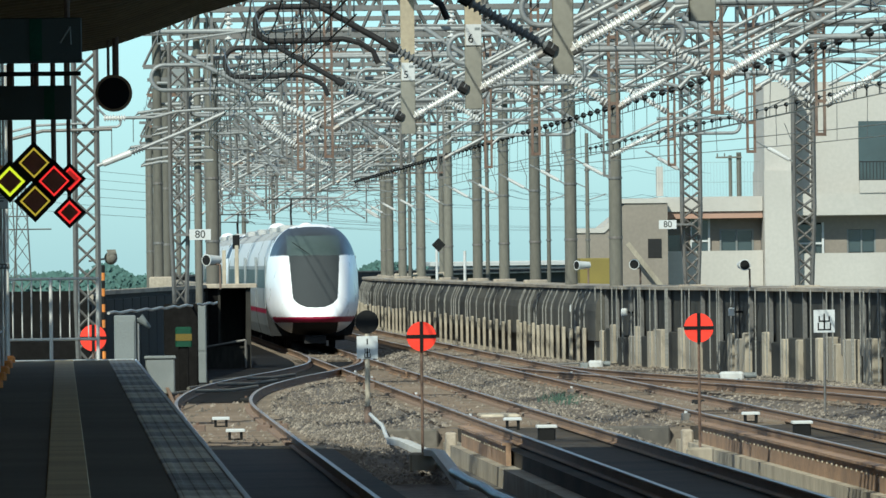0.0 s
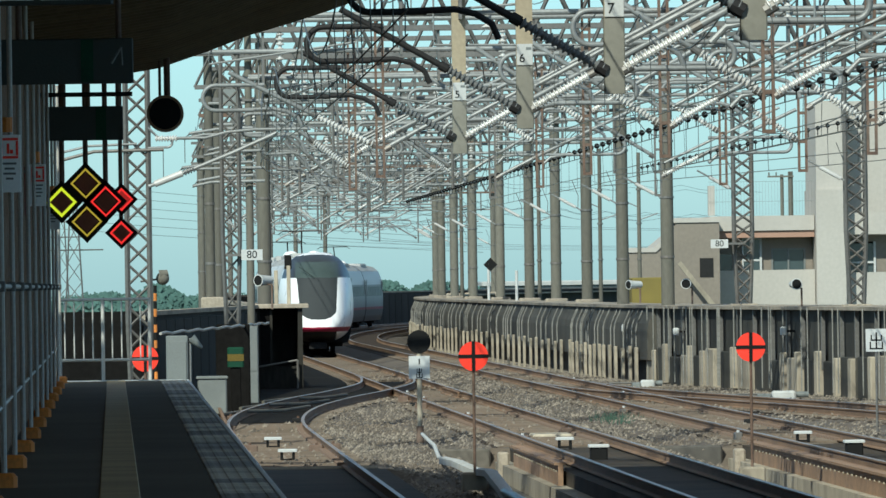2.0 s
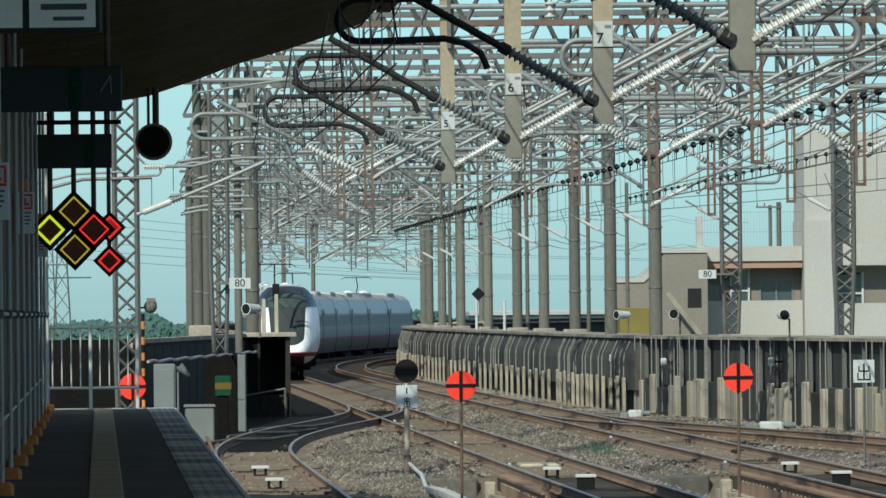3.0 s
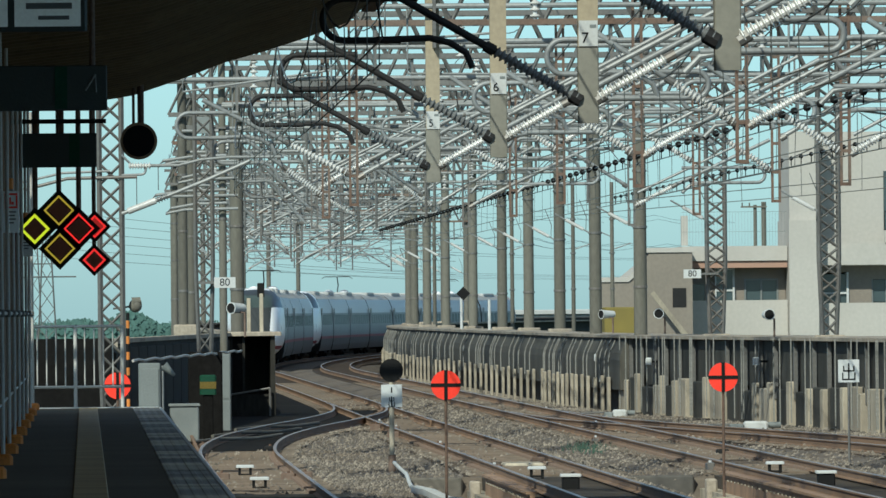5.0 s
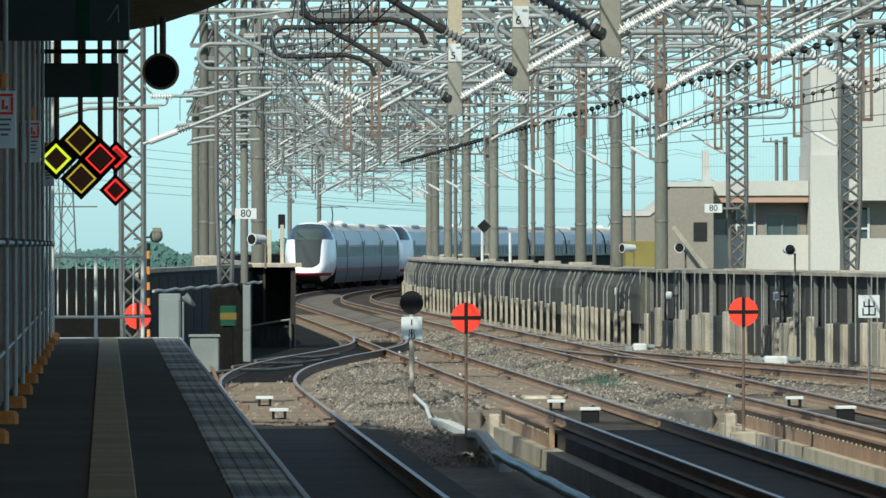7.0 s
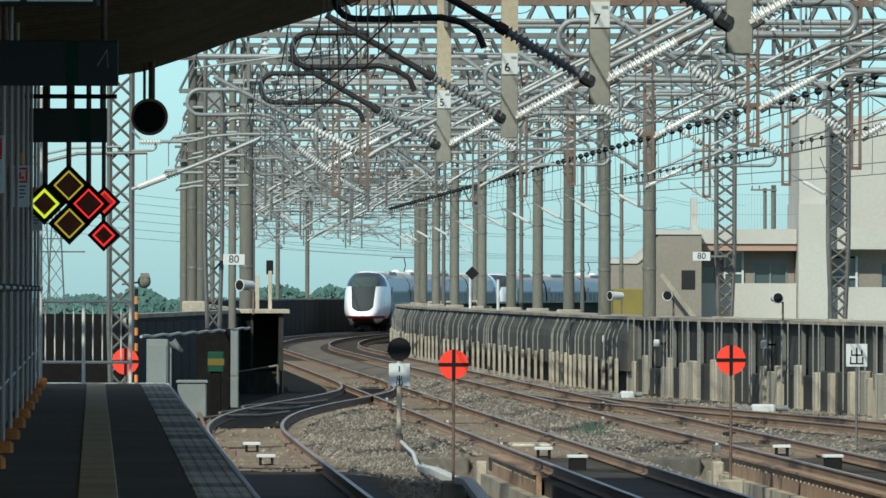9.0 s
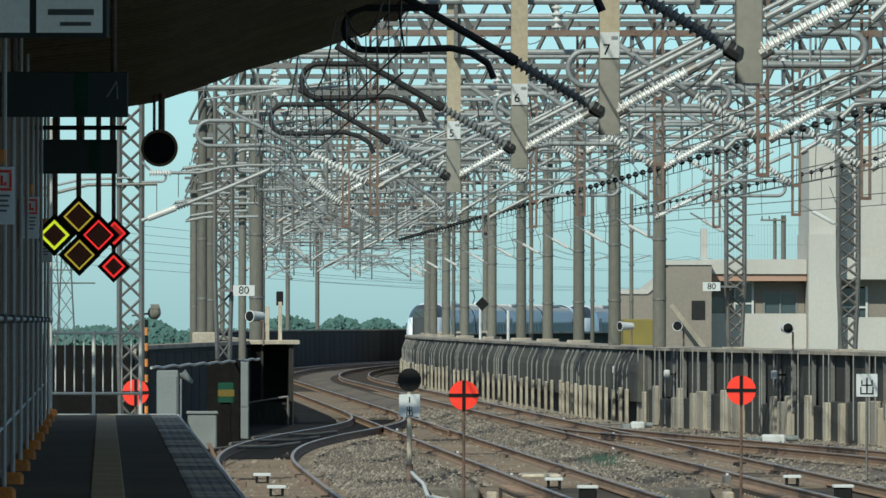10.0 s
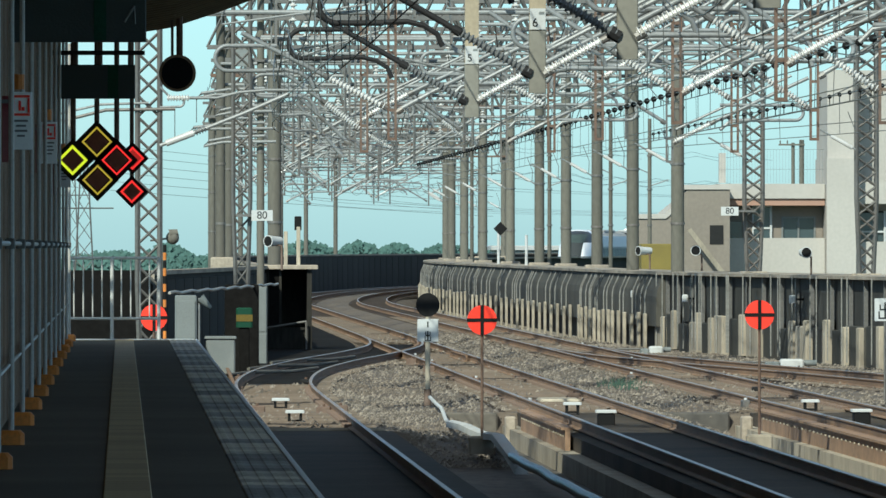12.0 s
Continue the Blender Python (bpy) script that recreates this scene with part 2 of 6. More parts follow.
# ---- geometry helpers ----
class Geo:
    """Gathers the corners and faces of one mesh."""

    def __init__(self):
        self.v, self.f = [], []

    def add(self, verts, faces):
        n = len(self.v)
        self.v += [tuple(p) for p in verts]
        self.f += [tuple(i + n for i in q) for q in faces]
        return self

    def box(self, x0, y0, z0, x1, y1, z1):
        return self.add([(x, y, z) for x in (x0, x1) for y in (y0, y1) for z in (z0, z1)],
                        [(0, 1, 3, 2), (4, 6, 7, 5), (0, 4, 5, 1), (2, 3, 7, 6), (0, 2, 6, 4), (1, 5, 7, 3)])

    def cbox(self, x0, y0, z0, x1, y1, z1, c=0.02):
        """A box with its upright edges chamfered and its top edge worn."""
        ring = [(x0 + c, y0), (x1 - c, y0), (x1, y0 + c), (x1, y1 - c), (x1 - c, y1), (x0 + c, y1), (x0, y1 - c), (x0, y0 + c)]
        mx, my = (x0 + x1) / 2, (y0 + y1) / 2
        kx, ky = 1 - 2 * c / max(1e-6, x1 - x0), 1 - 2 * c / max(1e-6, y1 - y0)
        top = [(mx + (x - mx) * kx, my + (y - my) * ky) for x, y in ring]
        v = [(x, y, z0) for x, y in ring] + [(x, y, z1 - c) for x, y in ring] + [(x, y, z1) for x, y in top]
        f = [(i, (i + 1) % 8, 8 + (i + 1) % 8, 8 + i) for i in range(8)] + [(8 + i, 8 + (i + 1) % 8, 16 + (i + 1) % 8, 16 + i) for i in range(8)]
        return self.add(v, f + [tuple(range(16, 24)), tuple(range(7, -1, -1))])

    def tube(self, pts, r, n=8, caps=True, r2=None):
        pts = [Vector(p) for p in pts]
        rings = []
        for i, p in enumerate(pts):
            d = (pts[min(i + 1, len(pts) - 1)] - pts[max(i - 1, 0)]).normalized()
            if i == 0:
                a = d.cross(Vector((0, 0, 1)) if abs(d.z) < 0.9 else Vector((1, 0, 0))).normalized()
            else:
                a = (a - d * a.dot(d)).normalized()
            b = d.cross(a)
            rad = r if r2 is None else r + (r2 - r) * i / (len(pts) - 1)
            rings.append([p + (a * math.cos(k * math.tau / n) + b * math.sin(k * math.tau / n)) * rad for k in range(n)])
        v = [q for ring in rings for q in ring]
        f = [(i * n + k, i * n + (k + 1) % n, (i + 1) * n + (k + 1) % n, (i + 1) * n + k) for i in range(len(pts) - 1) for k in range(n)]
        if caps:
            f += [tuple(range(n - 1, -1, -1)), tuple((len(pts) - 1) * n + k for k in range(n))]
        return self.add(v, f)

    def ribbed(self, a, b, r_core, r_shed, count, n=10):
        """A rod with sheds: a long insulator."""
        a, b = Vector(a), Vector(b)
        d = b - a
        prof = [(0.0, r_core)]
        for i in range(count):
            s = (i + 0.5) / count
            w = 0.32 / count
            prof += [(s - w, r_core), (s - w * 0.2, r_shed), (s + w * 0.3, r_shed), (s + w, r_core)]
        prof.append((1.0, r_core))
        dn = d.normalized()
        up = Vector((0, 0, 1)) if abs(dn.z) < 0.9 else Vector((1, 0, 0))
        u = dn.cross(up).normalized()
        w2 = dn.cross(u)
        v = [a + d * s + (u * math.cos(k * math.tau / n) + w2 * math.sin(k * math.tau / n)) * r for s, r in prof for k in range(n)]
        f = [(i * n + k, i * n + (k + 1) % n, (i + 1) * n + (k + 1) % n, (i + 1) * n + k) for i in range(len(prof) - 1) for k in range(n)]
        return self.add(v, f + [tuple(range(n - 1, -1, -1)), tuple((len(prof) - 1) * n + k for k in range(n))])

    def prism(self, poly, y0, y1):
        """A polygon in x, z drawn out along y."""
        n = len(poly)
        v = [(x, y0, z) for x, z in poly] + [(x, y1, z) for x, z in poly]
        return self.add(v, [(i, (i + 1) % n, n + (i + 1) % n, n + i) for i in range(n)] + [tuple(range(n - 1, -1, -1)), tuple(range(n, 2 * n))])

    def sweep(self, poly, path, closed=True):
        """A polygon in side, height carried along a path of (x, y, z)."""
        n, path = len(poly), [Vector(p) for p in path]
        for i, p in enumerate(path):
            d = path[min(i + 1, len(path) - 1)] - path[max(i - 1, 0)]
            side = Vector((d.y, -d.x, 0)).normalized()
            for s, h in poly:
                self.v.append(tuple(p + side * s + Vector((0, 0, h))))
        base = len(self.v) - n * len(path)
        m = n if closed else n - 1
        self.f += [(base + i * n + k, base + (i + 1) * n + k, base + (i + 1) * n + (k + 1) % n, base + i * n + (k + 1) % n) for i in range(len(path) - 1) for k in range(m)]
        if closed:
            self.f += [tuple(base + k for k in range(n)), tuple(base + (len(path) - 1) * n + k for k in range(n - 1, -1, -1))]
        return self

    def ball(self, c, r, n=8, m=5, squash=1.0):
        v = [(c[0] + r * math.sin(math.pi * j / m) * math.cos(math.tau * k / n), c[1] + r * math.sin(math.pi * j / m) * math.sin(math.tau * k / n),
              c[2] + r * squash * math.cos(math.pi * j / m)) for j in range(m + 1) for k in range(n)]
        return self.add(v, [(j * n + k, (j + 1) * n + k, (j + 1) * n + (k + 1) % n, j * n + (k + 1) % n) for j in range(m) for k in range(n)])

    def disc(self, c, r, thick, n=28, axis="y"):
        """A plate of round outline that faces along y."""
        x, y, z = c
        return self.tube([(x, y, z), (x, y + thick, z)], r, n)


def mesh_of(name, geo, mat, smooth=False):
    me = bpy.data.meshes.new(name)
    me.from_pydata(geo.v, [], geo.f)
    me.materials.append(mat)
    me.validate()
    bm = bmesh.new()
    bm.from_mesh(me)
    bmesh.ops.remove_doubles(bm, verts=bm.verts, dist=1e-5) if len(bm.verts) < 4000 else None
    bmesh.ops.recalc_face_normals(bm, faces=bm.faces)
    bm.to_mesh(me)
    bm.free()
    if smooth:
        me.shade_smooth()
        me.set_sharp_from_angle(angle=radians(38))
    return me


def part(name, geo, mat, parent=None, label="", smooth=False, kind=""):
    ob = new(name, geo if isinstance(geo, bpy.types.Mesh) else mesh_of(name, geo, mat, smooth))
    ob.parent = parent
    return tagged(ob, label, kind=kind)


def thing(name, label, category, group="", kind="", at=None):
    ob = new(name)
    ob.empty_display_size = 0.2
    if at is not None:
        ob.matrix_basis = at
    return tagged(ob, label, category, group, kind)


def single(name, geo, mat, label, category, group="", kind="", smooth=False):
    return tagged(part(name, geo, mat, None, smooth=smooth), label, category, group, kind)


def writing(text, size, mat, parent, m, name="lettering"):
    """Characters of the built-in font as a thin mesh part."""
    cu = bpy.data.curves.new(name, "FONT")
    cu.body, cu.size, cu.extrude, cu.align_x, cu.align_y = text, size, 0.002, "CENTER", "CENTER"
    tmp = bpy.data.objects.new("tmp", cu)
    me = bpy.data.meshes.new_from_object(tmp)
    bpy.data.objects.remove(tmp)
    me.materials.clear()
    me.materials.append(mat)
    ob = new(name, me)
    ob.parent = parent
    ob.matrix_basis = m
    return ob


# ---- the plan: centre lines of the four tracks, and the parapets ----
BEND, RADIUS = 469.0, 2196.0


def bend(y, start=BEND, radius=RADIUS):
    d, e = max(0.0, y - start), max(0.0, y - start - 181)
    return d * d / (2 * radius) + e * e / 6200


def spline(pts, y):
    """A smooth curve through (y, x) points."""
    if y <= pts[0][0]:
        return pts[0][1]
    if y >= pts[-1][0]:
        return pts[-1][1]
    i = max(k for k in range(len(pts) - 1) if pts[k][0] <= y)
    (y0, x0), (y1, x1) = pts[i], pts[i + 1]
    before, after = pts[max(i - 1, 0)], pts[min(i + 2, len(pts) - 1)]
    m0 = (x1 - before[1]) / (y1 - before[0])
    m1 = (after[1] - x0) / (after[0] - y0)
    h, s = y1 - y0, (y - y0) / (y1 - y0)
    return (2 * s**3 - 3 * s**2 + 1) * x0 + (s**3 - 2 * s**2 + s) * h * m0 + (3 * s**2 - 2 * s**3) * x1 + (s**3 - s**2) * h * m1


LOOP_1 = [(0, 2.95), (188, 2.95), (208, 3.10), (228, 3.78), (247, 5.0), (264, 6.4), (281, 7.5), (297, 7.98), (312, 8.1)]
LOOP_4 = [(0, 17.0), (180, 17.0), (200, 16.7), (220, 15.5), (240, 13.9), (258, 12.7), (280, 12.2)]
MAIN_2 = [(0, 8.08), (200, 8.02), (330, 8.12), (400, 8.12)]
TRACK = {1: lambda y: spline(LOOP_1, y), 2: lambda y: spline(MAIN_2, y) + bend(y), 3: lambda y: 12.2 + bend(y), 4: lambda y: spline(LOOP_4, y)}
WALL_R = [(100, 24.5), (200, 22.3), (258, 19.4), (277, 18.3), (295, 17.0), (322, 16.05), (350, 15.8), (420, 15.55), (460, 15.5)]
WALL_L = [(166, 0.5), (200, 0.55), (225, 0.7), (250, 2.0), (272, 3.3), (292, 4.2), (320, 4.4)]


def right_wall(y):
    return max(spline(WALL_R, y) + bend(y, 490), 12.2 + bend(y) + 2.0)


def left_wall(y):
    return spline(WALL_L, y) + bend(y)


def steps(a, b, d):
    n = max(1, round((b - a) / d))
    return [a + (b - a) * i / n for i in range(n + 1)]


# ---- the setting ----
single("ground", Geo().add([(-2500, -300, -9), (2500, -300, -9), (2500, 4900, -9), (-2500, 4900, -9)], [(0, 1, 2, 3)]), GRASS,
       "flat green fields below the viaduct", "ground", kind="structure")

# viaduct deck under the tracks, in strips that follow the parapets
deck = Geo()
ys = steps(-60, 900, 8)
for y in ys:
    left, right = (-9.0 if y < 170 else left_wall(y) - 0.25), right_wall(y) + 0.9
    deck.v += [(left, y, -0.72), (right, y, -0.72), (right, y, -2.2), (left, y, -2.2)]
for i in range(len(ys) - 1):
    a = 4 * i
    deck.f += [(a, a + 1, a + 5, a + 4), (a + 1, a + 2, a + 6, a + 5), (a + 2, a + 3, a + 7, a + 6), (a + 3, a, a + 4, a + 7)]
single("viaduct_deck", deck, DECK, "grey stained concrete viaduct deck under the tracks", "viaduct", kind="structure")

# ballast beyond the concrete beds: a lumpy sheet
BALLAST_FROM = 112.0


def in_pit(x, y):
    """Beside the near track beds the ballast stops short of the kerbs."""
    if y < 162 and x < 4.4:
        return True
    return y < 179 and (5.95 < x < 9.3 or 9.55 < x < 13.5 or x > 15.6)


bal = Geo()
ys = steps(BALLAST_FROM, 330, 0.75) + steps(331, 900, 4)
COLS = 44
for y in ys:
    left = max(1.45, left_wall(y) + 0.35) if y > 166 else 1.45
    right = right_wall(y) - 0.5
    for k in range(COLS + 1):
        x = left + (right - left) * k / COLS
        near = min(abs(x - f(y)) for f in TRACK.values())
        h = -0.20 - 0.14 * max(0.0, min(1.0, (near - 1.25) / 0.7)) - 0.3 * max(0.0, 1 - (right - x) / 1.2) ** 2
        if y < 330:
            h += 0.05 * noise.noise((x * 1.1, y * 0.8, 3.0)) + 0.035 * noise.noise((x * 4, y * 3, 9.0))
        h -= 0.24 * max(0.0, min(1.0, (159 - y) / 7))
        if in_pit(x, y):
            h = -0.78
        bal.v.append((x, y, h if y > BALLAST_FROM + 0.1 else -0.7))
W = COLS + 1
bal.f = [(i * W + k, i * W + k + 1, (i + 1) * W + k + 1, (i + 1) * W + k) for i in range(len(ys) - 1) for k in range(COLS)]
single("ballast_bed", bal, BALLAST, "brown-grey crushed stone ballast between the rails", "ballast", kind="stuff", smooth=True)
rnd = random.Random(4)
stones = Geo()
for i in range(60000):
    y = 151 + 190 * rnd.random() ** 1.5
    left = max(1.6, left_wall(y) + 0.5) if y > 166 else 1.6
    x = left + (right_wall(y) - 0.9 - left) * rnd.random()
    near = min(abs(x - f(y)) for f in TRACK.values())
    if y > 184 and x < (TRACK[1](y) if y < 306 else TRACK[2](y)) - 0.8 or (214 < y < 300 and abs(x - TRACK[1](y)) < 1.0):
        continue
    if in_pit(x, y) or (near < 1.15 and rnd.random() < 0.9):
        continue
    z = -0.16 - 0.16 * max(0.0, min(1.0, (near - 1.25) / 0.7)) + 0.03 * rnd.random() - 0.24 * max(0.0, min(1.0, (159 - y) / 7))
    s = 0.02 + 0.032 * rnd.random()
    q = [(x + s * rnd.uniform(.6, 1.3), y, z), (x, y + s * rnd.uniform(.6, 1.3), z), (x - s * rnd.uniform(.6, 1.3), y, z - .01), (x, y - s * rnd.uniform(.6, 1.3), z),
         (x + s * rnd.uniform(-.4, .4), y + s * rnd.uniform(-.4, .4), z + s * rnd.uniform(.6, 1.1))]
    stones.add(q, [(0, 1, 4), (1, 2, 4), (2, 3, 4), (3, 0, 4)])
single("ballast_stones", stones, STONE, "loose angular grey and brown ballast stones", "ballast", kind="stuff")

# concrete track beds up to the ballast, with recessed ends
RAIL_FOOT = [(-0.07, -0.17), (0.07, -0.17), (0.07, -0.155), (0.012, -0.135), (0.012, -0.045), (0.034, -0.03), (0.034, -0.006), (-0.034, -0.006), (-0.034, -0.03), (-0.012, -0.045), (-0.012, -0.135), (-0.07, -0.155)]
RAIL_HEAD = [(-0.034, -0.006), (0.034, -0.006), (0.03, 0.0), (-0.03, 0.0)]


def bed(x, y0, y1, wide=1.35, top=-0.2):
    t = thing("concrete_track_bed", "weathered concrete slab bed carrying two rails", "track bed", "track beds", "structure")
    part("bed_slab", Geo().box(x - wide, y0, -0.72, x + wide, y1, top), SLAB, t)
    part("kerb", Geo().box(x - wide - 0.28, y0 + 0.1, -0.72, x - wide - 0.003, y1 - 0.15, top - 0.22), TAN_CONCRETE, t)
    part("kerb", Geo().box(x + wide + 0.003, y0 + 0.1, -0.72, x + wide + 0.28, y1 - 0.15, top - 0.22), TAN_CONCRETE, t)


bed(2.95, -60, 162)
bed(8.08, -60, 180, 1.1)
bed(12.2, -60, 180, 1.1)
bed(17.0, -60, 180)
for x0, x1 in ((5.6, 6.62), (9.46, 10.72)):
    single("ballast_retaining_kerb", Geo().cbox(x0, 179.0, -0.72, x1, 179.4, -0.19, 0.03), DECK, "low dark concrete kerb holding back the ballast", "kerb", "ballast kerbs", "structure")
    single("kerb_block", Geo().cbox(x1 + 0.01, 175.6, -0.72, x1 + 0.2, 176.2, -0.2, 0.03), CONCRETE, "small pale concrete block beside the kerb", "concrete block", "kerb blocks", "structure")
single("bed_end_kerb", Geo().cbox(1.7, 162.01, -0.72, 4.2, 162.3, -0.16, 0.03), TAN_CONCRETE, "low tan kerb where the track bed meets the ballast", "kerb", kind="structure")

for n, f in TRACK.items():
    y_end = {1: 309, 2: 880, 3: 880, 4: 276}[n]
    t = thing("railway_track", "pair of rusty rails with worn bright running tops", "railway track", "tracks", "structure")
    for side in (-0.7175 - 0.034, 0.7175 + 0.034):
        path = [(f(y), y, 0) for y in steps(-60, y_end, 3)]
        # the two rails lie to either side of the centre line
        line = []
        for i, p in enumerate(path):
            a, b = Vector(path[max(0, i - 1)]), Vector(path[min(len(path) - 1, i + 1)])
            d = (b - a).normalized()
            line.append((p[0] + d.y * side, p[1] - d.x * side, 0))
        rail = part("rail", Geo().sweep(RAIL_FOOT, line), RUST, t)
        part("running_surface", Geo().sweep(RAIL_HEAD, line), RAIL_TOP, rail, "worn bright rail head")
    # sleepers: single ones where they are near, one mesh for the rest
    one = mesh_of("sleeper", Geo().cbox(-1.2, -0.12, -0.3, 1.2, 0.12, -0.165, 0.02), SLEEPER)
    clip = mesh_of("rail_clip", Geo().cbox(-0.13, -0.06, -0.17, 0.13, 0.06, -0.11, 0.015), RUSTY_STEEL)
    rest = Geo()
    first = 163.0 if n == 1 else 181.0
    for i in range(int((min(y_end, 420) - first) / 0.75)):
        y = first + 0.75 * i
        if i < 90:
            s = part("sleeper", one, SLEEPER, t)
            s.matrix_basis = pose(f(y), y, 0, 0, 0, 0)
            if i < 60 and n != 4:
                for side in (-0.75, 0.75):
                    c = part("rail_clip", clip, RUSTY_STEEL, s)
                    c.matrix_basis = pose(side, 0, 0)
        else:
            rest.cbox(f(y) - 1.2, y - 0.12, -0.3, f(y) + 1.2, y + 0.12, -0.165, 0.02)
    if rest.v:
        part("far_sleepers", rest, SLEEPER, t, kind="stuff")
    stain = Geo()
    ys = steps(first, y_end - 1, 3)
    for k, y in enumerate(ys):
        stain.v += [(f(y) - 1.2, y, -0.182), (f(y) + 1.2, y, -0.182), (f(y) + 1.3, y, -0.3), (f(y) - 1.3, y, -0.3)]
    for k in range(len(ys) - 1):
        q = 4 * k
        stain.f += [(q, q + 1, q + 5, q + 4), (q + 1, q + 2, q + 6, q + 5), (q + 3, q, q + 4, q + 7)]
    part("rust_stained_bed", stain, TRACK_STAIN, t, "dark rust-stained bed between the rails")
# closing rails of the two turnouts
turn = thing("turnout_rails", "switch and crossing rails with dark greased blades", "turnout", "turnouts", "structure")
for f, main, sgn, y0, y1 in ((TRACK[1], 8.06, 1, 262, 300), (TRACK[4], 12.2, -1, 238, 262)):
    part("wing_rail", Geo().sweep(RAIL_FOOT, [(f(y) + sgn * 0.62, y, 0) for y in steps(y0, y1, 4)]), RUST, turn)
    part("guard_rail", Geo().sweep(RAIL_FOOT, [(main + sgn * 0.61, y, 0) for y in steps(y0 - 6, y0 + 6, 3)]), RUST, turn)
part("stub_rail", Geo().sweep(RAIL_FOOT, [(2.2 + 0.1 * (y - 196) / 20, y, 0) for y in steps(196, 262, 4)]), RUST, turn)

# right parapet: recessed dark panels between ribs, pale concrete buttress panels at the foot, a coping on top
wall_r = thing("wall_east", "dark ribbed noise barrier with pale concrete foot panels and a coping", "noise barrier", kind="structure")
ys = steps(150, 860, 4)
line_r = [(right_wall(y), y, 0) for y in ys]
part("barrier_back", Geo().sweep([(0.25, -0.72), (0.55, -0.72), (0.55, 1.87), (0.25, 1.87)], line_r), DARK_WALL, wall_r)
part("coping", Geo().sweep([(-0.02, 1.88), (1.25, 1.90), (1.25, 2.0), (-0.03, 1.97)], line_r), OLD_CONCRETE, wall_r, "grey weathered coping slab")
part("foot_kerb", Geo().sweep([(-0.35, -0.72), (0.248, -0.72), (0.248, -0.42), (-0.30, -0.45)], line_r), CONCRETE, wall_r)
RIB_LEAN = [(-0.19, 0.5), (-0.155, 0.5), (-0.155, 1.2), (-0.115, 1.42), (0.09, 1.87), (0.05, 1.87), (-0.15, 1.42), (-0.19, 1.22)]
part("leaning_panel", Geo().sweep([(-0.15, 0.3), (0.246, 0.3), (0.246, 1.868), (0.10, 1.868), (-0.11, 1.42), (-0.15, 1.2)], [(right_wall(y), y, 0) for y in steps(309, 860, 4)]), LEAN_PANEL, wall_r)
rib_lean = mesh_of("rib", Geo().prism(RIB_LEAN, -0.018, 0.018), RIB_PALE)
rib_flat = mesh_of("rib", Geo().box(0.08, -0.05, 0.3, 0.188, 0.05, 1.86), GALV)
thin_rib = mesh_of("rib", Geo().box(-0.075, -0.02, -0.3, -0.045, 0.02, 1.94), RIB_PALE)
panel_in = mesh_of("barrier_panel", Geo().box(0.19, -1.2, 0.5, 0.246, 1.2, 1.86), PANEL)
foot_wide = mesh_of("foot_panel", Geo().cbox(-0.02, -0.9, -0.45, 0.22, 0.9, 0.68, 0.03), TAN_CONCRETE)
foot_thin = mesh_of("foot_panel", Geo().cbox(-0.05, -0.3, -0.45, 0.17, 0.3, 0.72, 0.03), TAN_CONCRETE)
foot_lean = mesh_of("foot_panel", Geo().cbox(-0.3, -0.2, -0.45, -0.2, 0.2, 0.72, 0.015), TAN_CONCRETE)
# set-back panels in near-black, putting the shade of the gaps into the colour
foot_gap_shade = mesh_of("foot_panel", Geo().cbox(0.08, -1.6, -0.45, 0.245, 1.6, 0.62, 0.03), PANEL)
rnd = random.Random(8)


def on_wall(name, me, mat, y, dz=0.0):
    yaw = math.degrees(math.atan2(-(right_wall(y + 1) - right_wall(y - 1)), 2))
    part(name, me, mat, wall_r).matrix_basis = pose(right_wall(y), y, dz, 0, 0, yaw)


y = 150.0
while y < 309:
    step = rnd.uniform(3.0, 4.2)
    kind = rnd.random()
    on_wall("foot_panel", foot_wide if kind < 0.55 else foot_gap_shade, TAN_CONCRETE, y + step / 2, rnd.uniform(-0.18, 0.08))
    if rnd.random() < 0.75:
        on_wall("foot_panel", foot_thin, TAN_CONCRETE, y + 0.3, rnd.uniform(-0.2, 0.1))
    on_wall("rib", rib_flat, GALV, y)
    for k in range(rnd.choice((1, 2, 2, 3))):
        on_wall("rib", thin_rib, GALV, y + rnd.uniform(0.2, step - 0.2))
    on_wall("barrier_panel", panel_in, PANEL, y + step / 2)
    y += step
while y < 620:
    step = rnd.uniform(2.2, 3.0) if y < 345 else rnd.uniform(4.2, 5.6)
    on_wall("foot_panel", foot_lean, TAN_CONCRETE, y + rnd.uniform(-0.3, 0.3), rnd.uniform(-0.09, 0.04))
    on_wall("rib", rib_lean, GALV, y + rnd.uniform(0.0, step))
    if rnd.random() < 0.35:
        on_wall("rib", rib_lean, GALV, y + rnd.uniform(0.0, step))
    y += step

# left parapet: dark wall that widens towards the platform, then runs round the curve
wall_l = thing("wall_west", "dark stained concrete parapet beside the tracks", "parapet", kind="structure")
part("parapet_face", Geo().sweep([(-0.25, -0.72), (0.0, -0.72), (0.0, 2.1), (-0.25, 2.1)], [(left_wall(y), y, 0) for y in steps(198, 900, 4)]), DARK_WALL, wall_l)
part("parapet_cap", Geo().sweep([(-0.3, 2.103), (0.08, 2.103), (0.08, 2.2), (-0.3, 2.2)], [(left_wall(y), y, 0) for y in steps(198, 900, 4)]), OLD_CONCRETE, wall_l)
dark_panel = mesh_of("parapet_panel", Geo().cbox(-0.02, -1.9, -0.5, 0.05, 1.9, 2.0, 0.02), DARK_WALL)
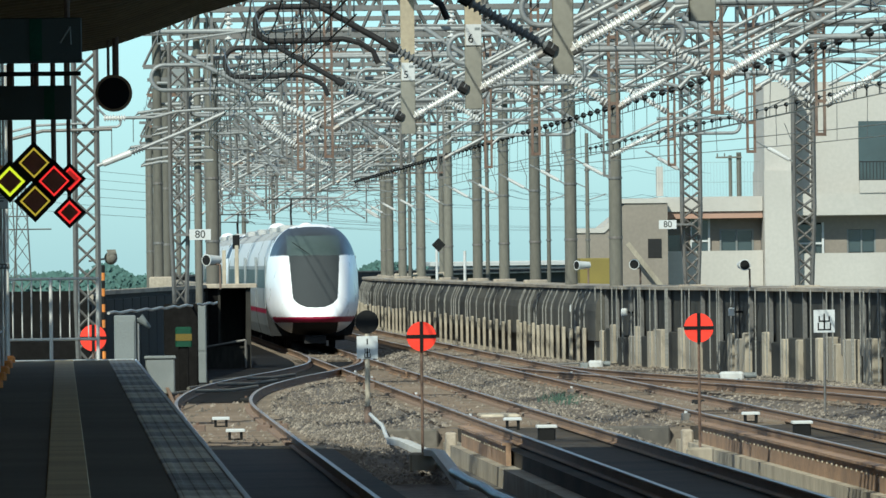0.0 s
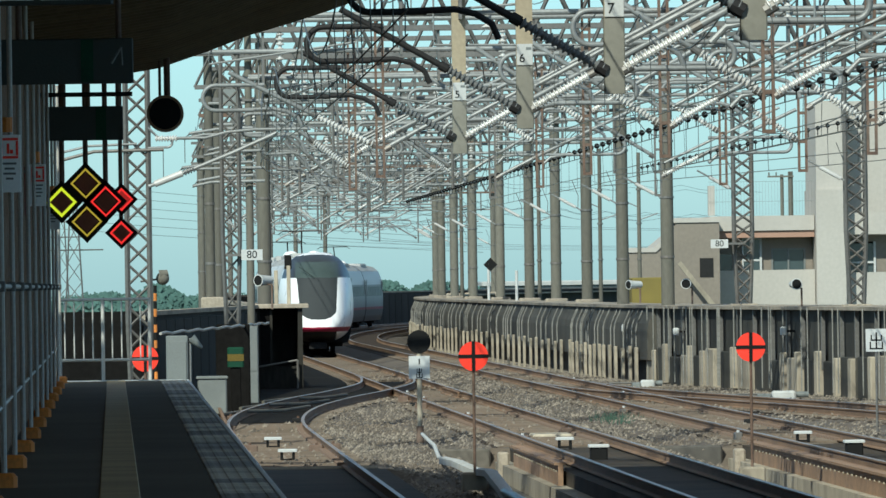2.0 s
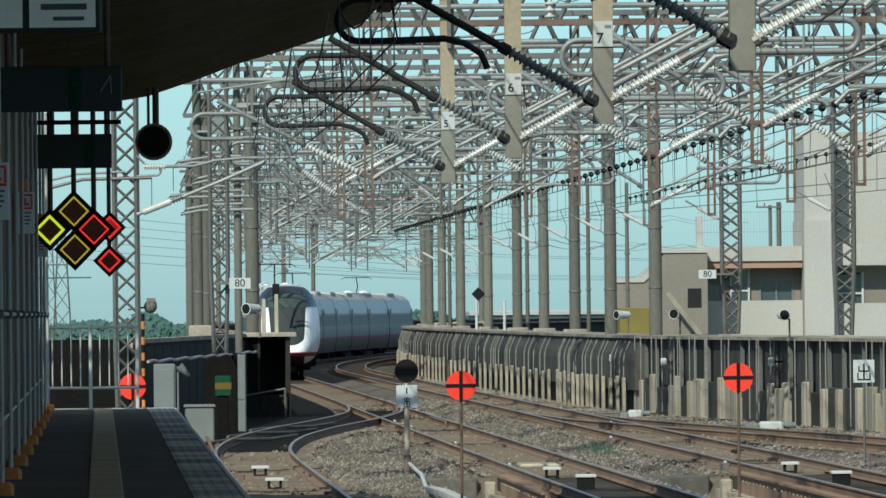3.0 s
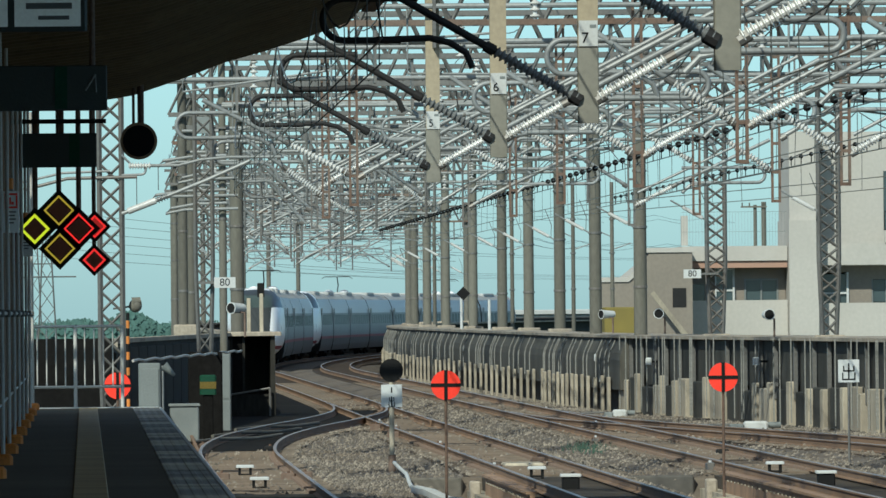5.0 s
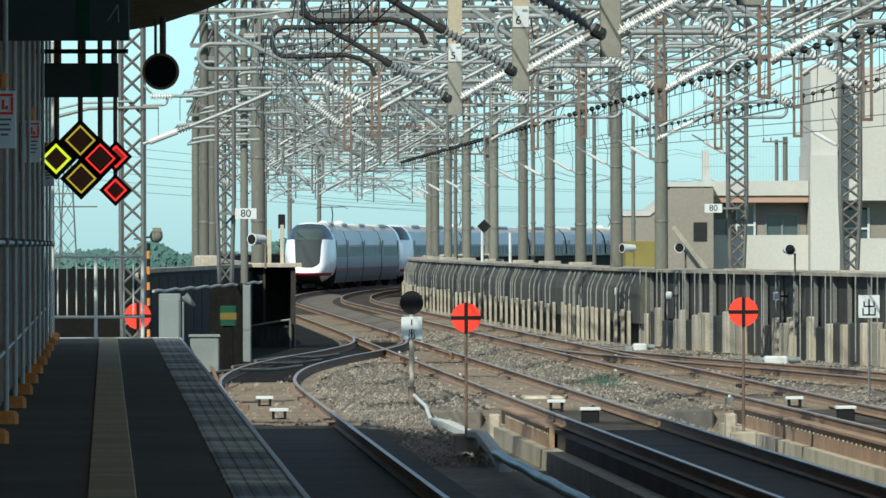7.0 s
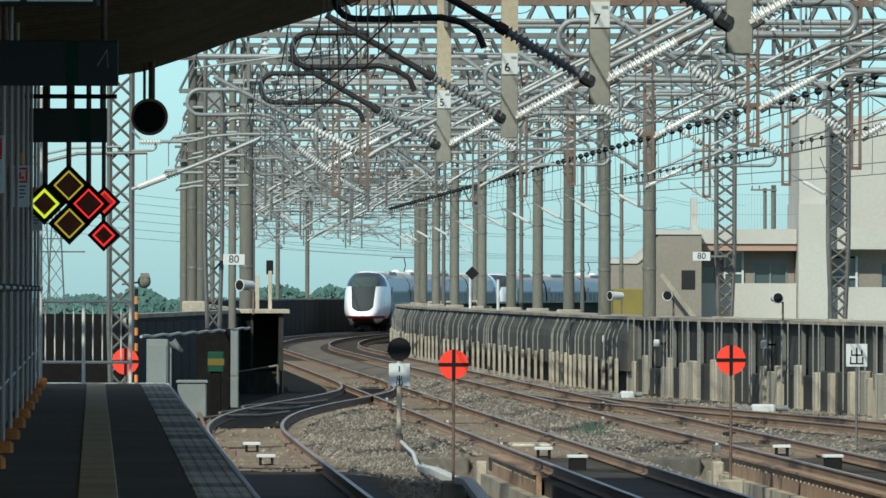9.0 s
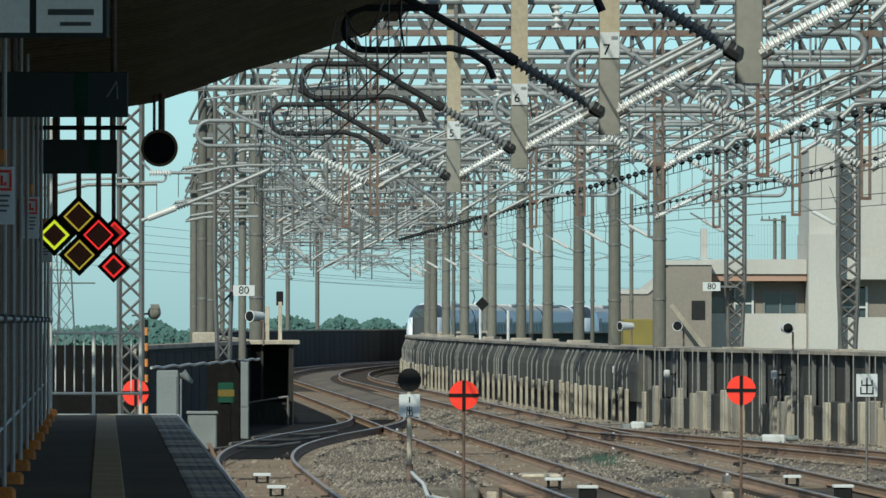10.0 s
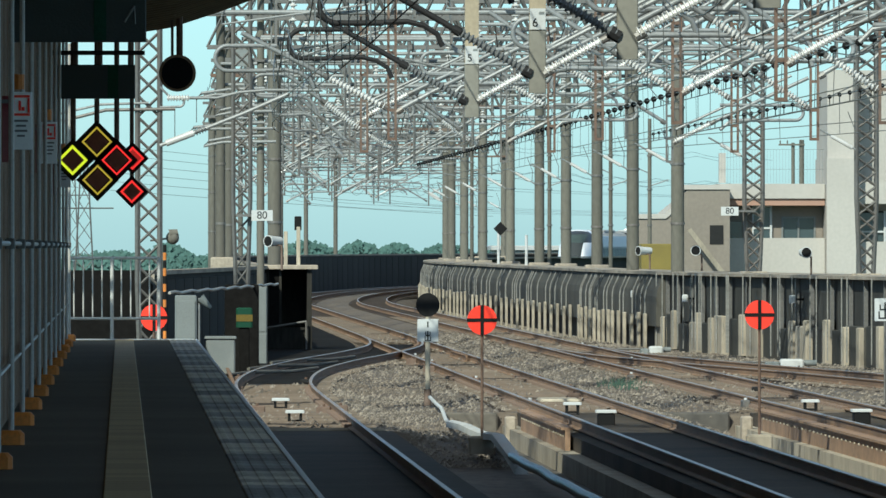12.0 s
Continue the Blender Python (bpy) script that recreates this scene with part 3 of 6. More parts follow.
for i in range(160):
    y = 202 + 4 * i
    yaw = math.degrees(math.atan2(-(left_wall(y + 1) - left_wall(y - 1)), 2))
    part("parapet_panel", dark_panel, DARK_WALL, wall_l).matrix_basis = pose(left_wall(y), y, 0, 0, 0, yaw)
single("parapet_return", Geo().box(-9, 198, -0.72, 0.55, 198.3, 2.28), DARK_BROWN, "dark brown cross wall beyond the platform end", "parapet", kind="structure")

# dark strip between the loop track and the left parapet: oil, with shade painted in
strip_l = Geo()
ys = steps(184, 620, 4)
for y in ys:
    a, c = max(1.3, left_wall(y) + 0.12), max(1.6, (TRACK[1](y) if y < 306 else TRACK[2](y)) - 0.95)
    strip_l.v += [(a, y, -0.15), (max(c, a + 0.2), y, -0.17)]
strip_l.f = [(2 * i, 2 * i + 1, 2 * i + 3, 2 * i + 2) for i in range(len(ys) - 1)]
single("oily_shaded_ground", strip_l, OIL_SHADE, "dark sheet of oil stain and painted shade beside the loop track", "ground", kind="structure")

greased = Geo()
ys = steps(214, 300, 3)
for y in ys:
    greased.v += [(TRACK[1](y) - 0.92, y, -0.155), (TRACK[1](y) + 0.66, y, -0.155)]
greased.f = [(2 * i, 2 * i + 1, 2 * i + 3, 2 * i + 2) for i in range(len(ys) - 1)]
single("greased_turnout_bed", greased, OIL_SHADE, "dark greased bed between the turnout rails", "ground", kind="structure")
for x, ya, yb in ((10.97, 100, 175), (6.85, 157, 174.5)):
    gd = thing("steel_girder", "rusty brown riveted girder edging the track bed", "girder", "girders", "structure")
    part("web_plate", Geo().box(x, ya, -0.43, x + 0.08, yb, -0.1), GIRDER, gd)
    part("flange", Geo().box(x - 0.06, ya, -0.1, x + 0.12, yb, -0.06), GIRDER, gd)
    stud = mesh_of("rivet", Geo().ball((0, 0, 0), 0.02, 6, 4), TAN_CONCRETE)
    for k in range(int((yb - ya) / 0.9)):
        part("rivet", stud, TAN_CONCRETE, gd).matrix_basis = pose(x - 0.01, ya + 0.4 + 0.9 * k, -0.2)

# ---- platform ----
EDGE, END = 1.2, 163.0
plat = thing("platform", "shaded asphalt platform with tactile strip and tiled edge", "platform", kind="structure")
part("platform_body", Geo().box(-9, -60, -0.72, EDGE - 0.1, END, 1.19), OLD_CONCRETE, plat)
part("platform_surface", Geo().box(-9, -60, 1.193, 0.742, END - 0.12, 1.247), ASPHALT, plat)
part("edge_beam", Geo().box(EDGE - 0.1, -60, 0.95, EDGE - 0.002, END, 1.24), CONCRETE, plat)
part("edge_line", Geo().box(EDGE - 0.035, -60, 1.243, EDGE, END, 1.253), WHITE_LINE, plat, "thin white edge line")
part("end_line", Geo().box(-0.85, END - 0.11, 1.24, EDGE - 0.05, END, 1.262), WHITE_LINE, plat, "white painted platform end")
tile = mesh_of("tactile_tile", Geo().cbox(-0.147, -0.295, 1.2, 0.147, 0.295, 1.256, 0.006), TACTILE)
far_t, far_e = Geo(), Geo()
for i in range(int((END - 0.3 + 60) / 0.6)):
    y = END - 0.45 - 0.6 * i
    if i < 190:
        part("tactile_tile", tile, TACTILE, plat).matrix_basis = pose(0.03, y, 0)
    else:
        far_t.box(-0.117, y - 0.295, 1.2, 0.177, y + 0.295, 1.256)
part("tactile_tiles", far_t, TACTILE, plat, kind="stuff")
dots = Geo().cbox(-0.205, -0.39, 1.2, 0.205, 0.39, 1.25, 0.006)
for a in range(4):
    for b in range(5):
        dots.cbox(-0.18 + a * 0.1, -0.36 + b * 0.15, 1.249, -0.12 + a * 0.1, -0.27 + b * 0.15, 1.2535, 0.008)
etile = mesh_of("edge_tile", dots, EDGE_TILE)
worn = mesh_of("edge_tile", dots, EDGE_TILE_WORN)
age = random.Random(21)
old, left_in = False, 0
for i in range(int((END + 60) / 0.8)):
    y = END - 0.5 - 0.8 * i
    if i < 145:
        if not left_in:
            old, left_in = not old, age.randint(2, 7)
        left_in -= 1
        part("edge_tile", worn if old else etile, EDGE_TILE, plat).matrix_basis = pose(0.952, y, 0)
    else:
        far_e.box(0.747, y - 0.39, 1.2, 1.157, y + 0.39, 1.25)
part("edge_tiles", far_e, EDGE_TILE, plat, kind="stuff")

# ribbed wall along the platform with white posts on orange feet
side_wall = thing("wall_platform", "brown ribbed metal cladding along the platform", "wall", kind="structure")
part("cladding_back", Geo().box(-1.25, -60, 1.25, -1.02, 156, 6.2), RIBBED, side_wall)
ribs = Geo()
y = -50.0
while y < 155.4:
    ribs.prism([(-1.02, 1.3), (-0.96, 1.3), (-0.96, 6.0), (-1.02, 6.0)], y, y + 0.5)
    y += 1.0
part("cladding_ribs", ribs, RIBBED, side_wall, kind="stuff")
for i in range(13):
    y = 60 + 8.35 * i
    p = thing("pipe_post", "white pipe post on an orange foot beside the wall", "post", "platform posts", at=pose(-0.84, y, 1.25))
    part("pipe", Geo().tube([(0, 0, 0.1), (0, 0, 4.7)], 0.022, 8), WHITE_PIPE, p, smooth=True)
    part("foot", Geo().cbox(-0.1, -0.14, 0, 0.1, 0.14, 0.11, 0.03), ORANGE_PAINT, p, "orange painted foot")
    part("clamp", Geo().cbox(-0.05, -0.03, 1.48, 0.03, 0.03, 1.56, 0.01), GALV, p)
single("pipe_rail", Geo().tube([(-0.86, -40, 2.77), (-0.86, END - 1.2, 2.77)], 0.02, 8).tube([(-0.86, -40, 1.85), (-0.86, END - 1.2, 1.85)], 0.016, 8), WHITE_PIPE,
       "white pipe rails running along the cladding", "rail", smooth=True)

# canopy: ribbed soffit that rises towards the tracks
CAN_END = 144.5
can = thing("canopy", "shaded brown ribbed platform canopy rising towards the tracks", "canopy", kind="structure")


def soffit(x):
    return 5.62 + 0.05 * (x + 3) if x < -1 else 5.72 + 0.115 * (x + 1) + 0.035 * max(0, x) ** 2 + 0.14 * max(0.0, min(x, 2.0) - 0.6)


cols = [-9, -4, -1, 0, 0.7, 1.4, 2.0, 2.6, 3.1, 3.5, 3.8]
shell = Geo()
prof = [(x, soffit(x)) for x in cols] + [(3.95, soffit(3.8) + 0.18), (4.0, soffit(3.8) + 0.6), (3.6, soffit(3.8) + 0.7), (-9, 6.6)]
part("roof_shell", Geo().prism(prof, -60, CAN_END), SOFFIT, can)
rib = Geo()
y = -20.0
while y < CAN_END - 0.3:
    n = len(cols)
    for a, b in zip(cols[:-1], cols[1:]):
        za, zb = soffit(a) - 0.004, soffit(b) - 0.004
        rib.add([(a, y, za), (b, y, zb), (b, y + 0.35, zb), (a, y + 0.35, za), (a, y + 0.06, za - 0.09), (b, y + 0.06, zb - 0.09), (b, y + 0.29, zb - 0.09), (a, y + 0.29, za - 0.09)],
                [(0, 1, 5, 4), (4, 5, 6, 7), (7, 6, 2, 3)])
    y += 1.3
part("soffit_ribs", rib, SOFFIT, can, kind="stuff")
part("edge_gutter", Geo().prism([(3.96, soffit(3.8) + 0.05), (4.16, soffit(3.8) + 0.05), (4.16, soffit(3.8) + 0.3), (4.002, soffit(3.8) + 0.3)], -60, CAN_END - 0.05), RUSTY_STEEL, can)

# unseen roof, its slabs ended where their shadows on the ground should stop
over = thing("track_roof", "unseen station roof slabs, added to shade the nearer tracks", "roof", kind="structure")
part("roof_slab", Geo().box(2.003, -60, 8.3, 4.2, 149.5, 8.6), SOFFIT, over)
part("roof_slab", Geo().box(0.203, -60, 8.3, 2.0, 140.5, 8.6), SOFFIT, over)
part("roof_slab", Geo().box(-9, -60, 8.3, 0.2, 152.4, 8.6), SOFFIT, over)

# end fence
fence = thing("platform_end_fence", "white painted pipe fence closing the platform end", "fence", at=pose(0, END - 0.35, 1.26))
for x in (-0.93, -0.17, 0.58):
    part("post", Geo().tube([(x, 0, 0), (x, 0, 1.3)], 0.03, 10), FENCE_PAINT, fence, smooth=True)
for z, r in ((1.3, 0.024), (0.33, 0.024)):
    part("rail", Geo().tube([(-0.95, 0, z), (0.6, 0, z)], r, 10), FENCE_PAINT, fence, smooth=True)
for x in (-0.78, -0.63, -0.48, -0.33, -0.02, 0.13, 0.28, 0.43):
    part("picket", Geo().tube([(x, 0, 0.33), (x, 0, 1.3)], 0.011, 8), FENCE_PAINT, fence, smooth=True)


# ---- overhead line ----
def truss(parent, x0, x1, z0, z1, d=0.35, rusty=False):
    """A lattice girder across the tracks in the parent's own space."""
    for z in (z0, z1):
        for y in (-d, d):
            part("chord", Geo().box(x0, y - 0.06, z - 0.06, x1, y + 0.06, z + 0.06), RUSTY_STEEL if z == z0 and y < 0 and rusty else GALV, parent)
    web = Geo()
    n = max(2, round((x1 - x0) / 0.95))
    for i in range(n):
        xa, xb = x0 + (x1 - x0) * i / n, x0 + (x1 - x0) * (i + 1) / n
        xm = (xa + xb) / 2
        for y in (-d, d):
            web.tube([(xa, y, z0), (xm, y, z1)], 0.04, 4, False).tube([(xm, y, z1), (xb, y, z0)], 0.04, 4, False)
        web.tube([(xa, -d, z1), (xb, d, z1)], 0.022, 4, False)
    part("web", web, GALV, parent, "lattice bars, some rusty")


def arc(c, r, a0, a1, n=8):
    return [(c[0] + r * math.cos(radians(a0 + (a1 - a0) * i / n)), c[1], c[2] + r * math.sin(radians(a0 + (a1 - a0) * i / n))) for i in range(n + 1)]


def bracket(parent, x, side, dark=False, reach=3.0, lift=0.0, ribs=True):
    """A hinged cantilever on a hanging post: strut with insulator, looped registration pipe and drop arm."""
    s, k = side, reach / 3.0
    pipe = DARK_PIPE if dark else PIPE

    def at(dx, z):
        return (x + s * dx * k, 0, z + lift)
    if s < 0:
        strut = [at(1.13, 5.98), at(2.24, 6.63), at(2.75, 6.93)]
        top, r, inner, drop = 6.66, 0.262, 2.1, [at(2.6, 6.14), at(1.95, 6.16), at(1.7, 6.1), at(1.5, 5.97), at(1.42, 5.78)]
        ins = (at(0.12, 5.38), at(1.15, 5.99))
    else:
        strut = [at(0.95, 5.86), at(2.4, 6.62), at(3.3, 7.08)]
        top, r, inner, drop = 6.36, 0.2, 1.2, [at(2.6, 5.96), at(1.8, 5.97), at(1.4, 5.9), at(1.2, 5.7)]
        ins = (at(0.12, 5.40), at(0.97, 5.87))
    arm = part("bracket_arm", Geo().tube(strut, 0.05, 10), pipe, parent, smooth=True)
    cz = top - r
    loop = [at(inner, top)] + [(x + s * (reach + r * math.sin(radians(a))), 0, cz + lift + r * math.cos(radians(a))) for a in range(0, 181, 18)] + [at(inner + 0.2, top - 2 * r)]
    part("registration_pipe", Geo().tube(loop, 0.045, 10), pipe, arm, smooth=True)
    part("steady_arm", Geo().tube(drop, 0.042, 8), pipe, arm, smooth=True)
    if s > 0 and ribs:
        part("parallel_pipe", Geo().tube([at(0.15, 5.72), at(2.9, 7.14)], 0.034, 8), pipe, arm, smooth=True)
    part("hanger_rod", Geo().tube([at(inner + 0.5, top), at(inner + 0.42, top - 2 * r)], 0.014, 6), DARK_PIPE, arm)
    if ribs:
        part("insulator", Geo().ribbed(*ins, 0.045, 0.082, 16), GREY_INSULATOR if dark else PORCELAIN, arm, "ribbed insulator")
    else:
        part("insulator", Geo().tube(ins, 0.048, 8), PIPE, arm, "smooth sleeve", True)
    part("collar", Geo().tube([ins[1], tuple(Vector(ins[1]) + (Vector(ins[1]) - Vector(ins[0])).normalized() * 0.14)], 0.075 if dark else 0.062, 10), DARK_PIPE if dark else GALV, arm)
    part("hinge", Geo().tube([(x + s * 0.10, 0, 5.36 + lift), (x + s * 0.22, 0, 5.43 + lift)], 0.085 if dark else 0.065, 8), DARK_PIPE if dark else GALV, arm)
    part("clip", Geo().ball(at(2.24, 6.66), 0.055, 8, 6), DARK_PIPE if dark else GALV, arm)


GANTRIES = [(99, None, 24.3), (126.5, None, 24.0), (154, None, 23.0), (183, 0.47, 22.3), (211, 0.35, 21.6), (238.5, 2.8, 20.9), (267, 3.63, 19.6), (290, 4.34, 18.05),
            (306, 2.95, 16.75), (327, 3.42, 16.45), (357, 3.5, 16.7), (382, 3.73, 16.7), (404, 3.96, 16.6), (437, 4.28, 16.7)]
y = 470.0
while y < 690:
    GANTRIES.append((y, 4.15 + bend(y), right_wall(y) + 1.2))
    y += 26
NUMBERS = {154: "6", 183: "5", 126.5: "7"}
for gi, (y, xl, xr) in enumerate(GANTRIES):
    g = thing("overhead_line_gantry", "galvanised lattice gantry carrying overhead line brackets" if gi < 8 else "distant gantry on grey concrete poles carrying overhead line", "gantry", "gantries", at=pose(0, y, 0))
    x0 = xl if xl is not None else -5.0
    top = 9.3
    truss(g, x0 - 0.4, xr + 0.5, top - 0.55, top + 0.45, rusty=gi % 3 == 1)
    for z, yy in ((7.62, 0.25), (8.25, -0.25))[:1 if gi > 8 else 2]:
        part("cross_pipe", Geo().tube([(x0, yy, z), (xr, yy, z)], 0.05, 8), PIPE, g, smooth=True)
    for k in range(5):
        xx = x0 + 0.8 + k * (xr - x0 - 1.6) / 4
        part("pipe_hanger", Geo().box(xx - 0.03, -0.3, 7.5, xx + 0.03, 0.3, 8.74), GALV, g)
    # columns
    for x in ([xl, xr] if xl is not None and gi != 4 else [xr]):
        foot = (2.95 if gi in (8, 9) else 1.99) if x == xr else 2.2
        thin = {6: 0.5, 7: 1.0}.get(gi, 0.72) if x == xl else 1.0
        if gi < 3:
            part("column", Geo().tube([(x, 0, -0.7), (x, 0, top + 0.3)], 0.2, 12), POLE, g, smooth=True)
        elif (x == xr and gi < 8) or (x == xl and gi in (3, 5)):
            base = (0.1 if gi == 3 else 1.85) if x == xl else 2.03
            wide = 0.2 if x == xl else 0.26
            m = part("lattice_column", Geo().cbox(x - 0.4, -0.3, -0.7 if x == xl else 1.2, x + 0.4, 0.3, base, 0.03), DARK_BROWN if x == xl else CONCRETE, g, "lattice column on a concrete foot")
            h = top - base
            lace = Geo()
            n = int(h / 0.38)
            for sx in (-1, 1):
                for sy in (-1, 1):
                    part("leg", Geo().tube([(x + sx * wide * 0.7, sy * wide * 0.7, base), (x + sx * wide, sy * wide, base + 2.0), (x + sx * wide, sy * wide, base + h)], 0.05, 4), GALV, m)
            for i in range(n):
                za, zb = base + h * i / n, base + h * (i + 1) / n
                wa, wb = [wide * (0.7 + 0.3 * min(1, (q - base) / 2.0)) for q in (za, zb)]
                for s in (-1, 1):
                    lace.tube([(x - s * wa, -wa, za), (x + s * wb, -wb, zb)], 0.024, 4, False)
                    lace.tube([(x - s * wa, wa, za), (x + s * wb, wb, zb)], 0.024, 4, False)
                    lace.tube([(x + s * wa, -wa, za), (x + s * wb, wb, zb)], 0.024, 4, False)
            part("lacing", lace, GALV, m, kind="stuff")
        else:
            p = part("column", Geo().tube([(x, 0, foot - 1.0), (x, 0, top + 0.4)], 0.205 * thin, 14, r2=0.19 * thin), POLE, g, smooth=True)
            for z in (3.4, 5.2, 6.9):
                part("band", Geo().tube([(x, 0, z), (x, 0, z + 0.07)], 0.222 * thin, 14), GALV, p)
            if x == xl and gi == 8:
                part("pedestal", Geo().cbox(x - 0.3, -0.3, 1.9, x + 0.42, 0.3, 2.42, 0.04), CONCRETE, p)
            if x == xr and gi not in (8, 9):
                part("pedestal", Geo().cbox(x - 0.42, -0.42, 1.4, x + 0.42, 0.42, 2.1, 0.04), CONCRETE, p)
    # hanging posts with brackets both ways
    shift = bend(y)
    vary = random.Random(300 + gi)
    loose = 0.0 if gi < 4 else 1.0
    hang = [(6.3 + shift + loose * vary.uniform(-0.9, 0.6), -1)]
    if y > 150:
        hang.append((10.0 + shift + loose * vary.uniform(-0.6, 0.6), 0))
    if 150 < y < 300:
        hang.append((13.75 if gi == 3 else 14.4, 1))
    for x, kind in hang:
        dark = gi < 4
        if kind == -1 and gi < 4:
            hp = part("hanging_post", Geo().box(x - 0.125, -0.02, 6.03, x + 0.125, 0.0, top - 0.55).box(x - 0.125, 0.0, 6.03, x - 0.105, 0.2, top - 0.55).box(x + 0.105, 0.0, 6.03, x + 0.125, 0.2, top - 0.55), TAN_STEEL, g, "tan painted steel hanging post")
            # below the number plate the post changes to a darker, greyer tone
            part("lower_post", Geo().cbox(x - 0.13, -0.024, 5.08, x + 0.13, 0.2, 6.027, 0.012), POST_GREY, hp, "darker grey lower end")
            if y in NUMBERS:
                pl = part("number_plate", Geo().box(x - 0.12, -0.045, 6.04, x + 0.12, -0.03, 6.36), WHITE, hp, "white plate with a number")
                part("writing_bar", Geo().box(x + 0.02, -0.05, 6.27, x + 0.1, -0.046, 6.31), GREY_BOX, pl)
                writing(NUMBERS[y], 0.19, BLACK, hp, pose(x - 0.04, -0.049, 6.14, 90, 0, 0), "numeral")
        else:
            fr = Geo()
            if gi < 7:
                for dx in (-0.075, 0.075):
                    fr.box(x + dx - 0.025, -0.05, 4.95, x + dx + 0.025, 0.05, top - 0.55)
                for z in (4.95, 5.55, 6.15, 6.75, 7.35, 7.95):
                    fr.box(x - 0.049, -0.04, z, x + 0.049, 0.04, z + 0.06)
            else:
                fr.tube([(x, 0, 5.35 + vary.uniform(0, 0.5)), (x, 0, top - 0.55)], 0.05, 6)
            hp = part("hanging_frame", fr, RUSTY_STEEL if gi < 6 else GALV, g, "ladder-shaped hanging frame")
        far = gi > 5
        if not far or vary.random() < 0.62:
            bracket(hp, x, -1, dark and kind == -1, reach=min((3.05 if kind == -1 else 2.7) + loose * vary.uniform(-0.4, 0.5), x - x0 - 0.5), lift=(0.0 if kind == -1 else 0.2) + loose * vary.uniform(-0.1, 0.7), ribs=not far or vary.random() < 0.3)
        if gi < 4 or vary.random() < 0.5:
            bracket(hp, x, 1, False, reach=3.0 + loose * vary.uniform(-0.5, 0.4), lift=(0.0 if kind == -1 else 0.15) + loose * vary.uniform(-0.1, 0.8), ribs=gi < 4 or vary.random() < 0.3)
    # feeder insulators on the girder
    for k in range(4):
        x = x0 + 1.2 + k * (xr - x0 - 2.4) / 3
        part("feeder_insulator", Geo().ribbed((x, -0.3, top - 0.6), (x, -0.3, top - 1.3), 0.04, 0.1, 6), PORCELAIN, g)
    if gi >= 3:
        rr = random.Random(gi)
        for k in range(5 if gi < 9 else 2):
            x = x0 + rr.uniform(0.5, xr - x0 - 2.5)
            z = rr.uniform(6.6, 8.5)
            part("jumper_pipe", Geo().tube([(x, 0.1, top - 0.5), (x, 0.1, z), (x + rr.uniform(1.5, 3.2), 0.1, z + rr.uniform(-0.7, 0.7))], 0.028, 6), PIPE, g, smooth=True)

    if gi >= 6:
        st = part("pole_strut", Geo().tube([(xr - 1.3, -0.1, 5.86), (xr - 0.05, -0.1, 5.16)], 0.028, 6), PIPE, g, "slanting strut with a white sleeve", True)
        part("sleeve", Geo().tube([(xr - 0.95, -0.1, 5.664), (xr - 0.38, -0.1, 5.345)], 0.055, 8), PORCELAIN, st, "white sleeve", True)
        part("dropper", Geo().tube([(xr - 0.3, -0.1, 5.3), (xr - 0.28, -0.1, 5.75), (xr - 0.5, -0.1, 6.3)], 0.012, 5), WIRE, st)
    if gi == 3:
        mb = part("mast_bracket", Geo().tube([(xl + 0.2, -0.25, 4.56), (1.39, -0.25, 4.83), (2.2, -0.25, 5.15), (3.0, -0.25, 5.5)], 0.035, 8), PIPE, g, "slanting pipe strut on the mast", True)
        part("sleeve", Geo().tube([(0.78, -0.25, 4.6), (1.28, -0.25, 4.79)], 0.062, 10), PORCELAIN, mb, "white sleeve", True)
        part("sleeve", Geo().ribbed((1.3, -0.25, 4.8), (1.5, -0.25, 4.876), 0.04, 0.07, 4), GREY_INSULATOR, mb)
        loop = [(xl + 0.2, -0.25, 5.25), (0.98, -0.25, 5.26)] + arc((1.02, -0.25, 5.345), 0.085, -90, 90) + [(0.86, -0.25, 5.43), (xl + 0.2, -0.25, 5.62)]
        part("loop_pipe", Geo().tube(loop, 0.022, 8), PIPE, mb, "looped pipe end", True)
        part("loop_pipe", Geo().tube([(-1.2, -0.25, 5.12), (-0.4, -0.25, 5.3), (xl, -0.25, 5.33)], 0.022, 8), PIPE, mb, smooth=True)
        part("stay_pipe", Geo().tube([(-1.1, -0.25, 5.0), (-0.3, -0.25, 5.2), (0.95, -0.25, 5.22)], 0.03, 8), GALV, mb, smooth=True)
        part("insulator", Geo().ribbed((0.8, -0.25, 5.42), (1.2, -0.25, 5.42), 0.035, 0.065, 8), PORCELAIN, mb, "ribbed white insulator")
        part("top_pipe", Geo().tube([(1.2, -0.25, 5.42), (1.7, -0.25, 5.42), (2.1, -0.25, 5.52), (2.6, -0.25, 5.56), (3.6, -0.25, 5.56)], 0.028, 8), PIPE, mb, smooth=True)
        for hx, za, zb in ((0.94, 5.26, 4.66), (1.33, 5.42, 4.98)):
            part("dropper", Geo().tube([(hx, -0.25, za), (hx, -0.25, zb)], 0.008, 5), WIRE, mb)
    if gi == 6:
        for z, reach in ((5.5, 1.5), (5.85, 1.9), (6.3, 1.2), (6.75, 1.7)):
            curl = [(xl + 0.1, -0.3, z + 0.15), (xl - reach * 0.5, -0.3, z + 0.12), (xl - reach + 0.15, -0.3, z + 0.02), (xl - reach, -0.3, z - 0.12), (xl - reach + 0.5, -0.3, z - 0.02), (xl + 0.4, -0.3, z)]
            part("looped_arm", Geo().tube(curl, 0.04, 8), PIPE, g, "looped pipe arm on the pole", True)
